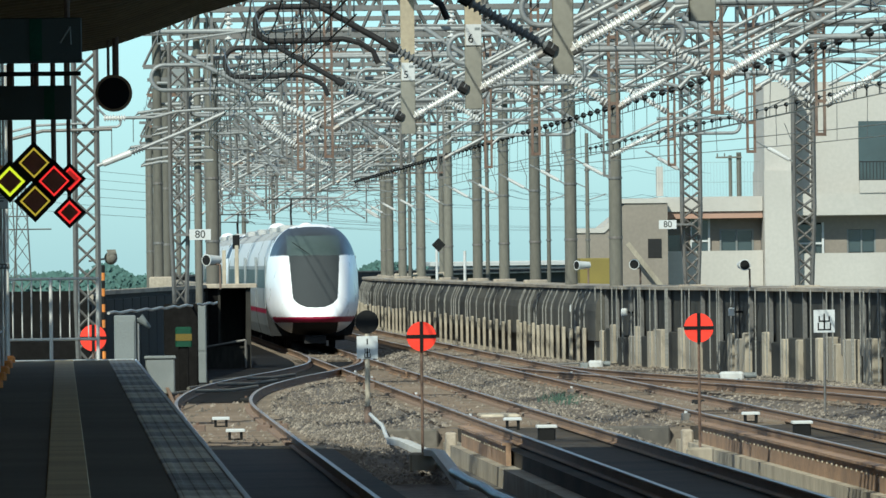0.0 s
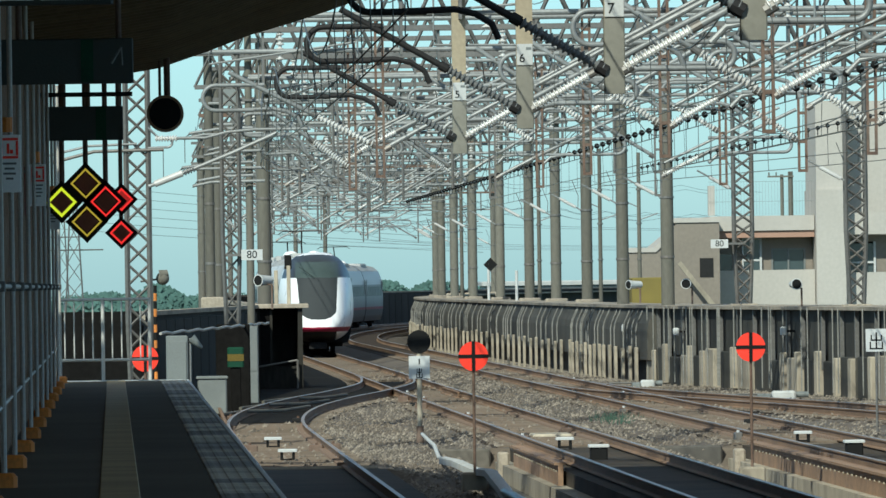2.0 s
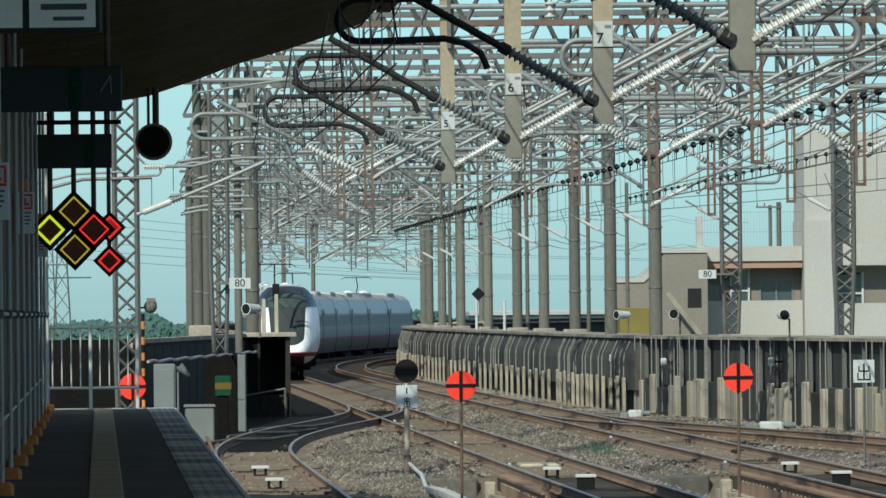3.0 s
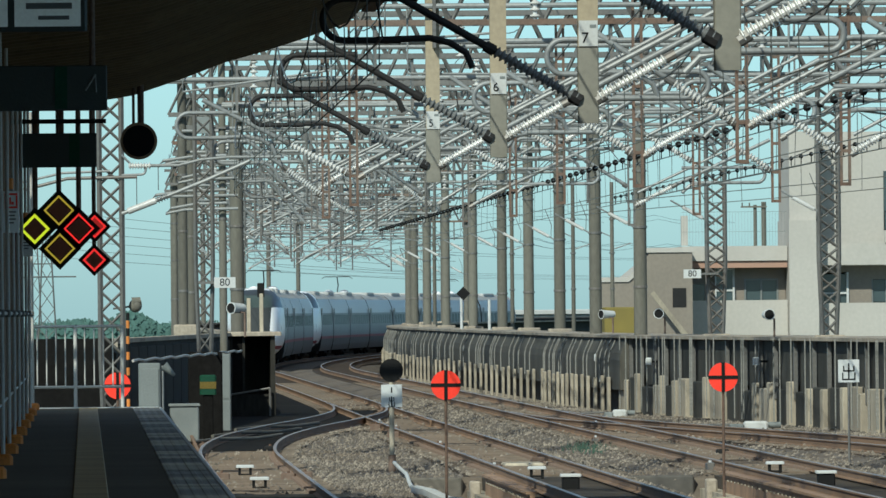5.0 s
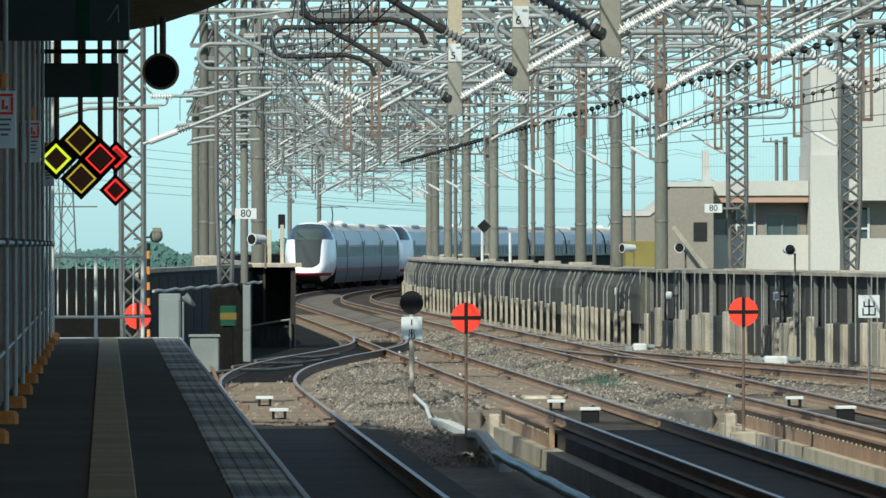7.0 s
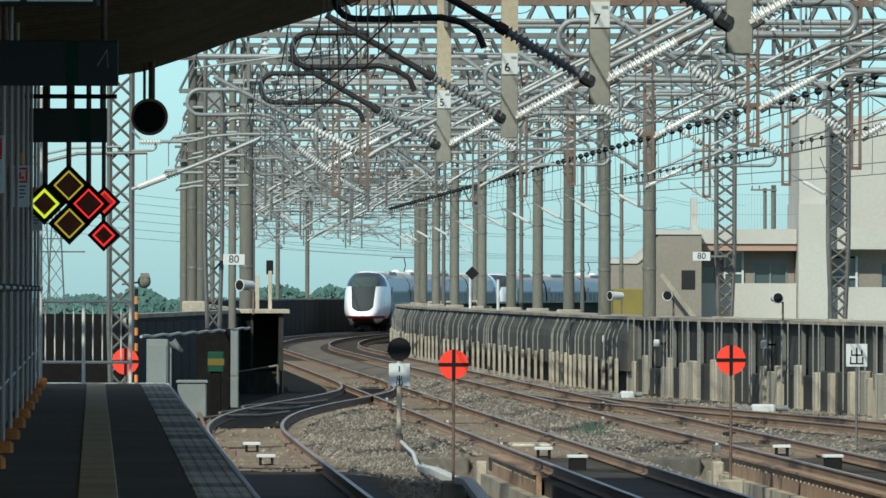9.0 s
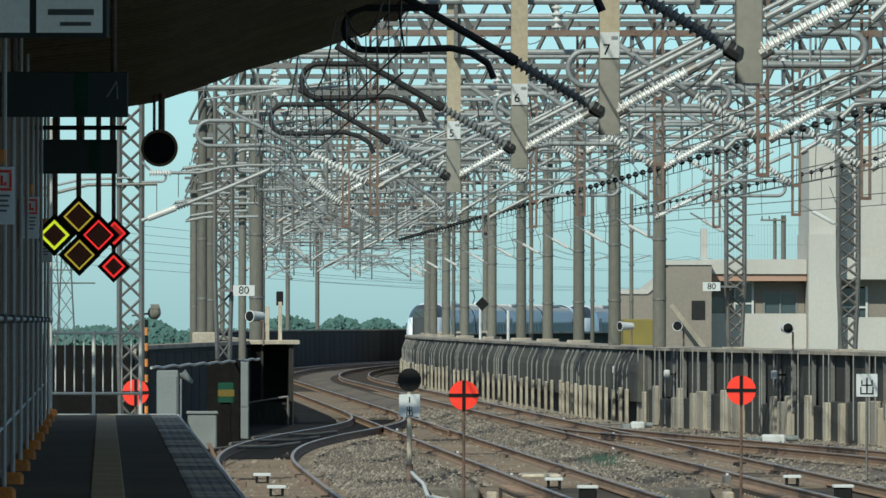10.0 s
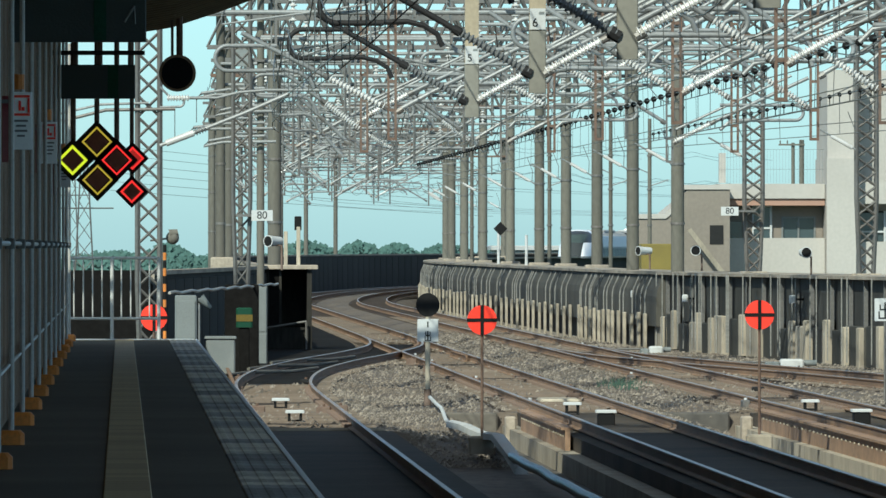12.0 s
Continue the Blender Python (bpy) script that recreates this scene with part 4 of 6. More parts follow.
        jb = part("switch_box", Geo().cbox(2.9, -0.35, 7.48, 3.38, -0.05, 7.92, 0.02), GREY_BOX, g, "pale grey box on the pole")
        part("box_arm", Geo().box(3.3, -0.15, 7.6, xl + 0.1, -0.04, 7.66), GALV, jb)

# wires along every track: carrier, auxiliary and contact wire with hangers
for n, f in TRACK.items():
    y1 = {1: 300, 2: 850, 3: 850, 4: 262}[n]
    w = thing("overhead_wires", "overhead contact wire hung from a sagging carrier wire", "overhead wire", "overhead wires")
    posts = [g[0] for g in GANTRIES if g[0] <= y1]

    def sag(y):
        for a, b in zip(posts[:-1], posts[1:]):
            if a <= y <= b:
                s = (y - a) / (b - a)
                return 0.9 * 4 * s * (1 - s)
        return 0.0
    ys = steps(99, y1, 3.4)
    part("contact_wire", Geo().tube([(f(y) + 0.05 * math.sin(y / 17), y, 5.18) for y in ys], 0.009, 5), COPPER, w)
    part("auxiliary_wire", Geo().tube([(f(y) + 0.04 * math.sin(y / 17), y, 5.42) for y in ys], 0.010, 5), COPPER, w)
    part("carrier_wire", Geo().tube([(f(y), y, 6.85 - sag(y)) for y in ys], 0.012, 5), WIRE, w)
    hang = Geo()
    for y in steps(100, min(y1 - 1, 330), 4.6):
        x = f(y)
        hang.tube([(x, y, 6.85 - sag(y)), (x + 0.04 * math.sin(y / 17), y, 5.18)], 0.0065 if y < 230 else 0.0045, 4, False)
    part("hanger_run", hang, WIRE, w, kind="stuff")
# feeder lines under the girders
for x, z in ((5.0, 8.05), (9.2, 7.9), (13.0, 8.1), (16.0, 8.0), (11.0, 10.2), (4.0, 10.4), (15.0, 10.3)):
    ys = steps(99, 850, 3.4)
    single("feeder_line", Geo().tube([(x + bend(y), y, z - 0.35 * abs(math.sin(y * math.pi / 27))) for y in ys], 0.013, 5), WIRE, "dark feeder cable strung between the gantries", "cable", "feeder lines")
# the two beaded lines
for x, z, last, bead_r in ((12.2, 6.13, 600, 0.07), (15.6, 6.05, 300, 0.05)):
    b = thing("beaded_line", "cable with dark round spacers and short hangers", "cable", "beaded lines")
    part("upper_cable", Geo().tube([(x + bend(y), y, z) for y in steps(110, last, 7)], 0.014, 5), WIRE, b)
    part("lower_cable", Geo().tube([(x + bend(y), y, z - 0.2) for y in steps(110, last, 7)], 0.011, 5), WIRE, b)
    bead = mesh_of("spacer", Geo().ball((0, 0, 0), bead_r).tube([(0, 0, 0), (0, 0, -0.2)], 0.012, 5), BLACK, True)
    for i in range(100):
        y = 112 + 3.1 * i
        if y > last - 1:
            break
        part("spacer", bead, BLACK, b).matrix_basis = pose(x + bend(y), y, z)


GREEN_GREY = material("green_grey_sheath", (0.15, 0.165, 0.14), 0.4, scale=1.5, vary=0.3)


# ---- the train ----
def section(k=1.0):
    """Half outline of a coach in x, z, from skirt to crown."""
    return [(1.30 * k, 0.42), (1.40 * k, 0.75), (1.46 * k, 1.15), (1.475 * k, 1.9), (1.44 * k, 2.6), (1.36 * k, 3.1), (1.18 * k, 3.55), (0.85 * k, 3.82), (0.4 * k, 3.93), (0.0, 3.96)]


def strip(pts, y0, y1):
    """A surface between outline points, mirrored to both sides."""
    g = Geo()
    for s in (-1, 1):
        v = [(s * x, y, z) for y in (y0, y1) for x, z in pts]
        n = len(pts)
        g.add(v, [(i, i + 1, n + i + 1, n + i) for i in range(n - 1)])
    return g


def outline(theta):
    """Front silhouette of the nose as a point by angle round its middle, y left out."""
    c, s = math.cos(theta), math.sin(theta)
    a, top, low = 1.475, 2.14, 1.45
    h = top if s > 0 else low
    p = 2.7
    r = (abs(c / a) ** p + abs(s / h) ** p) ** (-1 / p)
    return r * c, 1.9 + r * s


def nose(parent, length=6.0):
    """The rounded end: shell, windscreen, coupling hatch, stripe and skirt, each a mesh of its own."""
    N, M = 220, 84
    geos = {k: Geo() for k in ("shell", "windscreen", "surround", "hatch", "stripe", "skirt")}

    def point(i, j):
        th, r = math.tau * i / N, j / M
        ox, oz = outline(th)
        x, z = ox * r, 1.55 + (oz - 1.55) * r
        y = 0.5 * max(0.0, z - 1.0) + 0.35 * max(0.0, 1.0 - z) + 2.6 * r ** 6 + 0.25 * x * x
        return x, y, z
    for i in range(N):
        for j in range(M):
            q = [point(i, j), point(i + 1, j), point(i + 1, j + 1), point(i, j + 1)]
            x, z = sum(p[0] for p in q) / 4, sum(p[2] for p in q) / 4
            ax = abs(x)
            hatch_half = 0.81 - 0.10 * max(0, min(1, (3.0 - z) / 1.5)) - 0.75 * max(0, (1.78 - z) / 0.5) ** 3
            if z > 3.02 and z < 3.66 and ax < 0.86:
                k = "windscreen"
            elif z > 3.02 and z < 3.96 - 0.08 * ax and ax < 1.41 - 0.2 * max(0, z - 3.3):
                k = "surround"
            elif 1.36 < z <= 3.02 and ax < hatch_half:
                k = "hatch"
            elif 0.88 < z < 1.06:
                k = "stripe"
            elif z <= 0.88:
                k = "skirt" if ax < 0.72 else "shell"
            else:
                k = "shell"
            geos[k].add(q, [(0, 1, 2, 3)] if j else [(0, 2, 3)])
    for i in range(N):
        a, b2 = point(i, M), point(i + 1, M)
        k = "skirt" if a[2] < 0.88 else "shell"
        geos[k].add([a, b2, (b2[0], length, b2[2]), (a[0], length, a[2])], [(0, 1, 2, 3)])
    # the gap under the nose is not cut; near-black faces hold its shade
    names = {"shell": ("nose_shell", TRAIN_WHITE, "glossy white nose"), "windscreen": ("windscreen", TRAIN_GLASS, "dark greenish windscreen"), "surround": ("windscreen_surround", WINDSCREEN_TOP, "black wrap-round surround of the windscreen"),
             "hatch": ("coupling_hatch", TRAIN_DARK, "dark grey coupling hatch"), "stripe": ("stripe", MAGENTA, "dark pink line"), "skirt": ("nose_skirt", UNDER, "near-black lower faces for the shaded gap under the nose")}
    for k, (nm, mt, lb) in names.items():
        g = geos[k]
        me = bpy.data.meshes.new(nm)
        me.from_pydata(g.v, [], g.f)
        me.materials.append(mt)
        bm = bmesh.new()
        bm.from_mesh(me)
        bmesh.ops.remove_doubles(bm, verts=bm.verts, dist=1e-4)
        bmesh.ops.recalc_face_normals(bm, faces=bm.faces)
        bm.to_mesh(me)
        bm.free()
        me.shade_smooth()
        part(nm, me, mt, parent, lb)
    part("wiper", Geo().tube([(-0.15, 0.98, 3.05), (-0.7, 1.38, 3.45)], 0.012, 5), BLACK, parent)
    part("coupler_guard", Geo().cbox(-0.35, 1.2, 0.2, 0.35, 2.6, 0.46, 0.05), UNDER, parent)


def coach(kind, label):
    """A coach 20.5 m long with its near end at y = 0; kind: nose, plain, tail or pantograph."""
    c = thing("train_coach", label, "train coach", "train coaches")
    y0, y1 = (5.98, 22.6) if kind == "nose" else (0.25, 20.3)
    if kind == "nose_far":
        y0, y1 = 0.25, 16.6
    s = section()
    part("lower_body", strip(s[1:3], y0, y1), TRAIN_GREY, c, smooth=True)
    part("stripe", strip([(1.462, 1.15), (1.466, 1.3)], y0, y1), MAGENTA, c)
    part("side_wall", strip([(1.466, 1.3), (1.475, 1.9), (1.43, 2.7)], y0, y1), TRAIN_SIDE, c, "grey band along the windows", True)
    part("upper_body", strip([(1.43, 2.7), (1.36, 3.1), (1.18, 3.55)], y0, y1), TRAIN_LIGHT, c, "pale upper side", True)
    part("roof", strip(s[6:], y0, y1), TRAIN_ROOF, c, smooth=True)
    part("skirt", strip(s[:2], y0 + 0.2, y1 - 0.2), TRAIN_GREY, c, smooth=True)
    full = s + [(-x, z) for x, z in reversed(s[:-1])]
    for y in (y0, y1):
        part("end_wall", Geo().add([(x, y, z) for x, z in full], [tuple(range(len(full)))]), UNDER, c)
    pane = mesh_of("window", Geo().prism([(1.47, 1.98), (1.482, 1.98), (1.455, 2.58), (1.44, 2.58)], -0.62, 0.62), TRAIN_GLASS)
    pane2 = mesh_of("window", Geo().prism([(-1.47, 1.98), (-1.44, 2.58), (-1.455, 2.58), (-1.482, 1.98)], -0.62, 0.62), TRAIN_GLASS)
    n = 9
    for i in range(n):
        y = y0 + 2.4 + i * (y1 - y0 - 4.8) / (n - 1)
        for me in (pane, pane2):
            part("window", me, TRAIN_GLASS, c).matrix_basis = pose(0, y, 0)
    for s_ in (-1, 1):
        for y in (y0 + 1.0, y1 - 1.0):
            part("door", Geo().box(s_ * 1.468 - 0.012, y - 0.4, 1.32, s_ * 1.468 + 0.012, y + 0.4, 3.0), TRAIN_SIDE, c)
    for y in (y0 + 2.6, y1 - 2.6):
        b = part("bogie", Geo().cbox(-1.1, y - 1.6, 0.25, 1.1, y + 1.6, 0.62, 0.05), UNDER, c)
        for dy in (-1.25, 1.25):
            part("wheelset", Geo().tube([(-0.8, y + dy, 0.43), (-0.66, y + dy, 0.43)], 0.43, 18).tube([(0.66, y + dy, 0.43), (0.8, y + dy, 0.43)], 0.43, 18).tube([(-0.66, y + dy, 0.43), (0.66, y + dy, 0.43)], 0.08, 8), UNDER, b)
    part("underframe", Geo().box(-1.2, y0 + 0.3, 0.4, 1.2, y1 - 0.3, 0.9), UNDER, c)
    part("roof_unit", Geo().cbox(-0.85, y0 + 6, 3.80, 0.85, y0 + 12, 4.04, 0.08), TRAIN_ROOF, c)
    if kind == "nose":
        nose(c)
    if kind == "nose_far":
        holder = part("front_end", Geo().box(-0.3, 16.7, 0.5, 0.3, 17.2, 0.9), UNDER, c)
        holder.matrix_basis = Matrix.Identity(4)
        far = new("far_nose")
        far.parent = c
        far.matrix_basis = pose(0, 22.6, 0, 0, 0, 180)
        nose(far)
    if kind == "pantograph":
        p = part("pantograph", Geo().tube([(0, 10, 4.0), (0, 11.3, 4.5), (0, 10.2, 5.02)], 0.035, 6).tube([(-0.8, 10.2, 5.05), (0.8, 10.2, 5.05)], 0.03, 6)
                 .tube([(-0.8, 10.2, 5.05), (-1.0, 10.2, 4.92)], 0.02, 6).tube([(0.8, 10.2, 5.05), (1.0, 10.2, 4.92)], 0.02, 6), DARK_PIPE, c)
        part("insulator_cover", Geo().ball((-0.5, 9.2, 3.92), 0.36, 14, 8, 0.8).ball((0.5, 9.2, 3.92), 0.36, 14, 8, 0.8), TRAIN_WHITE, p, "white domed cover", True)
    return c


LEAD = coach("nose", "white high-speed train end car with dark windscreen and hatch")
PLAIN = coach("plain", "white and grey high-speed train coach with a row of windows")
PANTO = coach("pantograph", "white and grey train coach with a raised pantograph")
LAST = coach("nose_far", "white train end car coupled to a second set")
LEAD_2 = copy_thing(LEAD, pose(0, 0, 0))
COACHES = [(LEAD, 0.0, 22.8)]
SLOT = 22.8
for i in range(1, 4):
    ob = LAST if i == 3 else (PANTO if i == 1 else PLAIN)
    COACHES.append((ob, SLOT, SLOT + 20.5))
    SLOT += 22.8 if i == 3 else 20.5
COACHES.append((LEAD_2, SLOT, SLOT + 22.8))
SLOT += 22.8
for i in range(7):
    COACHES.append((copy_thing(PANTO if i in (1, 5) else PLAIN, pose(0, 0, 0)), SLOT, SLOT + 20.5))
    SLOT += 20.5


def nose_y(t):
    """How far along the line the near end of the train is."""
    return 324.0 + 38.91 * t


def motions():
    f = TRACK[2]
    for ob, a, b in COACHES:
        rows = []
        for k in range(25):
            t = 0.5 * k
            ya, yb = nose_y(t) + a + 3.0, nose_y(t) + b - 3.0
            xa, xb = f(ya) + 0.0, f(yb)
            yaw = -math.degrees(math.atan2(xb - xa, yb - ya))
            d = Vector((xb - xa, yb - ya, 0)).normalized()
            rows.append((t, pose(xa - 3 * d.x, ya - 3 * d.y, 0, 0, 0, yaw)))
        walk(ob, rows)


# ---- signs, lamps and lineside things ----
def stop_disc(x, y, z_base, z, label, r=0.225):
    t = thing("disc_marker", label, "marker sign", "disc markers", at=pose(x, y, 0))
    part("disc", Geo().disc((0, 0, z), r, 0.02), ORANGE, t)
    part("cross", Geo().box(-r - 0.005, -0.012, z - 0.026, r + 0.005, -0.003, z + 0.026).box(-0.026, -0.012, z - r, 0.026, -0.003, z - 0.0265).box(-0.026, -0.012, z + 0.0265, 0.026, -0.003, z + r), BLACK, t, "black cross")
    part("post", Geo().tube([(0, 0.045, z_base), (0, 0.045, z + 0.1)], 0.022, 8), RUSTY_STEEL, t, smooth=True)
    part("foot", Geo().cbox(-0.2, -0.15, z_base - 0.25, 0.2, 0.25, z_base + 0.02, 0.03), TAN_CONCRETE, t)


stop_disc(5.45, 153.8, -0.15, 1.63, "round orange marker with a black cross on a thin post")
stop_disc(9.74, 155.0, -0.15, 1.70, "round orange marker with a black cross on a concrete foot")
stop_disc(0.53, 172.0, -0.2, 1.54, "round orange marker with a black cross behind the fence")

sig = thing("departure_marker", "black disc over a white plate on a pale post", "marker sign", at=pose(5.82, 193.5, 0))
part("disc", Geo().disc((0, 0, 1.63), 0.225, 0.05), BLACK, sig)
plate = part("plate", Geo().box(-0.2, -0.01, 0.93, 0.2, 0.01, 1.36), WHITE, sig, "white plate with characters")
part("character", Geo().box(-0.012, -0.018, 1.2, 0.012, -0.012, 1.31).box(-0.012, -0.018, 0.96, 0.012, -0.012, 1.13).box(-0.05, -0.018, 1.06, -0.035, -0.012, 1.12).box(0.035, -0.018, 1.06, 0.05, -0.012, 1.12)
     .box(-0.05, -0.018, 1.04, 0.05, -0.012, 1.055).box(-0.06, -0.018, 0.955, -0.045, -0.012, 1.03).box(0.045, -0.018, 0.955, 0.06, -0.012, 1.03).box(-0.06, -0.018, 0.94, 0.06, -0.012, 0.955), BLACK, plate)
part("post", Geo().tube([(0, 0.05, -0.05), (0, 0.05, 1.5)], 0.05, 10), TAN_CONCRETE, sig, smooth=True)
part("post_sleeve", Geo().tube([(0, 0.05, -0.3), (0, 0.05, 0.02)], 0.075, 10), RUSTY_STEEL, sig, smooth=True)


def exit_plate(x, y, zc, z0):
    t = thing("exit_plate", "white square plate with a black character on a post", "sign", at=pose(x, y, 0))
    p = part("plate", Geo().box(-0.205, -0.01, zc - 0.22, 0.205, 0.01, zc + 0.22), WHITE, t)
    g = Geo()
    for (x0, z_0, x1, z_1) in ((-0.015, -0.15, 0.015, 0.15), (-0.11, -0.01, 0.11, 0.015), (-0.11, 0.02, -0.085, 0.1), (0.085, 0.02, 0.11, 0.1), (-0.13, -0.15, -0.105, -0.03), (0.105, -0.15, 0.13, -0.03), (-0.13, -0.175, 0.13, -0.15)):
        g.box(x0, -0.018, zc + z_0, x1, -0.012, zc + z_1)
    part("character", g, BLACK, p)
    part("post", Geo().tube([(0, 0.03, z0), (0, 0.03, zc + 0.2)], 0.025, 8), GALV, t, smooth=True)


exit_plate(14.75, 196.0, 1.52, -0.25)


def speed_plate(x, y, z, h0, h1, deep):
    t = thing("speed_plate", "white plate lettered 80 fixed to a lattice column", "sign", "speed plates", at=pose(x, y, z))
    p = part("plate", Geo().box(-0.25, -0.01, -0.125, 0.25, 0.01, 0.125), WHITE, t)
    writing("80", 0.25, BLACK, p, pose(0, -0.014, 0, 90, 0, 0), "numerals")
    part("holder", Geo().box(h0, 0.012, -0.03, h1, deep, 0.03), GALV, t)


speed_plate(3.27, 238.0, 3.47, -0.6, 0.2, 0.33)
speed_plate(17.32, 289.2, 3.75, -0.2, 0.75, 0.62)


def horn(x, y, z, yaw=0, label="white horn loudspeaker on a bracket on the wall", base=None):
    t = thing("horn_speaker", label, "loudspeaker", "horn speakers", at=pose(x, y, z, 0, 0, yaw))
    part("horn_bell", Geo().tube([(0, 0, 0), (0, 0.1, 0), (0, 0.3, 0), (0, 0.5, 0)], 0.155, 18, r2=0.11), WHITE, t, smooth=True)
    part("mouth", Geo().disc((0, -0.006, 0), 0.13, 0.004, 18), BLACK, t, "dark round mouth")
    part("bracket", Geo().tube([(0.0, 0.3, -0.1), (0.2, 0.32, -0.12), (0.2, 0.32, (base if base is not None else -0.6))], 0.03, 8), RUSTY_STEEL, t, smooth=True)


horn(16.6, 326.5, 2.60, -55)
horn(16.9, 299.0, 2.62, 0)
horn(18.35, 272.0, 2.58, 8)
horn(3.75, 262.0, 2.88, -40, "white horn loudspeaker beside the lattice column", base=-0.75)

# equipment by the platform end
box1 = thing("relay_cabinet", "pale grey steel relay cabinet standing on the deck", "cabinet", "relay cabinets", at=pose(1.16, 186, -0.7))
part("body", Geo().cbox(-0.2, 0, 0, 0.2, 0.5, 2.55, 0.02), GREY_BOX, box1)
part("door", Geo().cbox(-0.17, -0.02, 0.3, 0.17, 0.0, 2.45, 0.008), GREY_BOX, box1)
part("handle", Geo().box(-0.15, -0.045, 1.3, -0.125, -0.02, 1.6), BLACK, box1)
part("cable_pipe", Geo().tube([(0.24, 0.1, 0), (0.24, 0.1, 2.5)], 0.022, 8), PIPE, box1, smooth=True)
part("cable_hood", Geo().tube([(0.26, 0.1, 2.5), (0.46, 0.1, 2.32)], 0.1, 10, r2=0.03), GREY_BOX, box1, smooth=True)
box2 = thing("relay_cabinet", "tall narrow grey cabinet before the dark hut", "cabinet", "relay cabinets", at=pose(3.4, 252, -0.7))
part("body", Geo().cbox(-0.17, 0, 0, 0.19, 0.5, 2.48, 0.02), GREY_BOX, box2)
part("door", Geo().cbox(-0.15, -0.02, 1.33, 0.17, 0.0, 2.42, 0.008), GREY_BOX, box2)
part("door", Geo().cbox(-0.15, -0.02, 0.3, 0.17, 0.0, 1.26, 0.008), GREY_BOX, box2)
box3 = thing("relay_cabinet", "low pale grey cabinet with a small green tag", "cabinet", "relay cabinets", at=pose(2.22, 230, -0.7))
part("body", Geo().cbox(-0.33, 0, 0, 0.33, 0.6, 1.35, 0.03), GREY_BOX, box3)
part("lid", Geo().cbox(-0.36, -0.04, 1.353, 0.36, 0.64, 1.41, 0.02), GREY_BOX, box3)
part("tag", Geo().box(-0.05, -0.03, 0.05, 0.02, -0.005, 0.25), GREEN, box3, "bright green tag")
eq = thing("point_machine_box", "green and yellow striped equipment box on a dark stand", "equipment box", at=pose(2.83, 236, -0.7))
part("stand", Geo().cbox(-0.12, 0, 0, 0.12, 0.3, 1.55, 0.02), DARK_BROWN, eq)
part("case", Geo().cbox(-0.19, -0.05, 1.56, 0.19, 0.4, 2.02, 0.03), GREEN, eq)
part("stripe", Geo().box(-0.19, -0.06, 1.7, 0.19, -0.052, 1.86), YELLOW, eq)
hut = thing("lineside_hut", "dark open-fronted lineside hut with a concrete roof slab", "hut", at=pose(4.65, 286, -0.7))
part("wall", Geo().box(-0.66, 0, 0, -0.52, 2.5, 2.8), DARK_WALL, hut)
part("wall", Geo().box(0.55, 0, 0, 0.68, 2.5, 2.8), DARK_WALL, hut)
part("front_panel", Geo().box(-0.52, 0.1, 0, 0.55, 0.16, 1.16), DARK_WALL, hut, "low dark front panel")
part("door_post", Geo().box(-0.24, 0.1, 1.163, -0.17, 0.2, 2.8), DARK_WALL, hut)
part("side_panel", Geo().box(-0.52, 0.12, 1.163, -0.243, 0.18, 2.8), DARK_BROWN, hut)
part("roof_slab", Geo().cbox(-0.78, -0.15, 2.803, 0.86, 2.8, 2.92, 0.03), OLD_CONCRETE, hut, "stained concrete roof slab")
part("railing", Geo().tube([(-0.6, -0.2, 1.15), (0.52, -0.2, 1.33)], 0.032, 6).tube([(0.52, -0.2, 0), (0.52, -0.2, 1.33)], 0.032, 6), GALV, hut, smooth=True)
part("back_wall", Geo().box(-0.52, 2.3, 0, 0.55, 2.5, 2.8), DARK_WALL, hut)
for x, h in ((4.62, 0.95), (4.98, 1.08)):
    single("marker_stake", Geo().cbox(x - 0.055, 287.5, 2.22, x + 0.055, 287.6, 2.22 + h, 0.012), TAN_CONCRETE, "pale weathered stake standing on the hut roof", "stake", "stakes")
sg = thing("small_signal", "small black signal head on a thin post above the hut", "signal", at=pose(4.98, 288.2, 0))
part("head", Geo().cbox(-0.1, 0, 3.2, 0.1, 0.15, 3.6, 0.02), BLACK, sg)
part("post", Geo().tube([(0, 0.08, 2.22), (0, 0.08, 3.25)], 0.03, 8), GALV, sg)
mk = thing("diamond_marker", "black diamond marker on a white post on the wall top", "marker sign", at=pose(16.2, 435, 0))
part("diamond", Geo().prism([(-0.3, 3.5), (0, 3.2), (0.3, 3.5), (0, 3.8)], 0, 0.03), BLACK, mk)
part("post", Geo().tube([(-0.08, 0.06, 1.98), (-0.08, 0.06, 3.6)], 0.06, 8), WHITE, mk)
single("white_post", Geo().tube([(16.3, 409.5, 1.98), (16.3, 409.5, 3.2)], 0.06, 8), WHITE, "short white post standing on the wall top", "post")
for y_, z_ in ((318, 1.25), (300, 1.2), (276, 1.3)):
    wl = thing("wall_lamp", "small white lamp fixed to the noise barrier", "lamp", "wall lamps", at=pose(right_wall(y_) - 0.12, y_, z_))
    part("lamp_body", Geo().cbox(-0.09, -0.08, -0.1, 0.09, 0.08, 0.12, 0.03), WHITE, wl)
    part("lamp_bracket", Geo().box(0.0, -0.03, -0.03, 0.36, 0.03, 0.03), BLACK, wl)
guard = thing("striped_guard", "yellow and black striped guard on the mast foot", "guard", at=pose(0.75, 181, 0))
for k in range(25):
    part("band", Geo().tube([(0, 0, -0.72 + k * 0.14), (0, 0, -0.584 + k * 0.14)], 0.032, 8), ORANGE_PAINT if k % 2 else BLACK, guard)
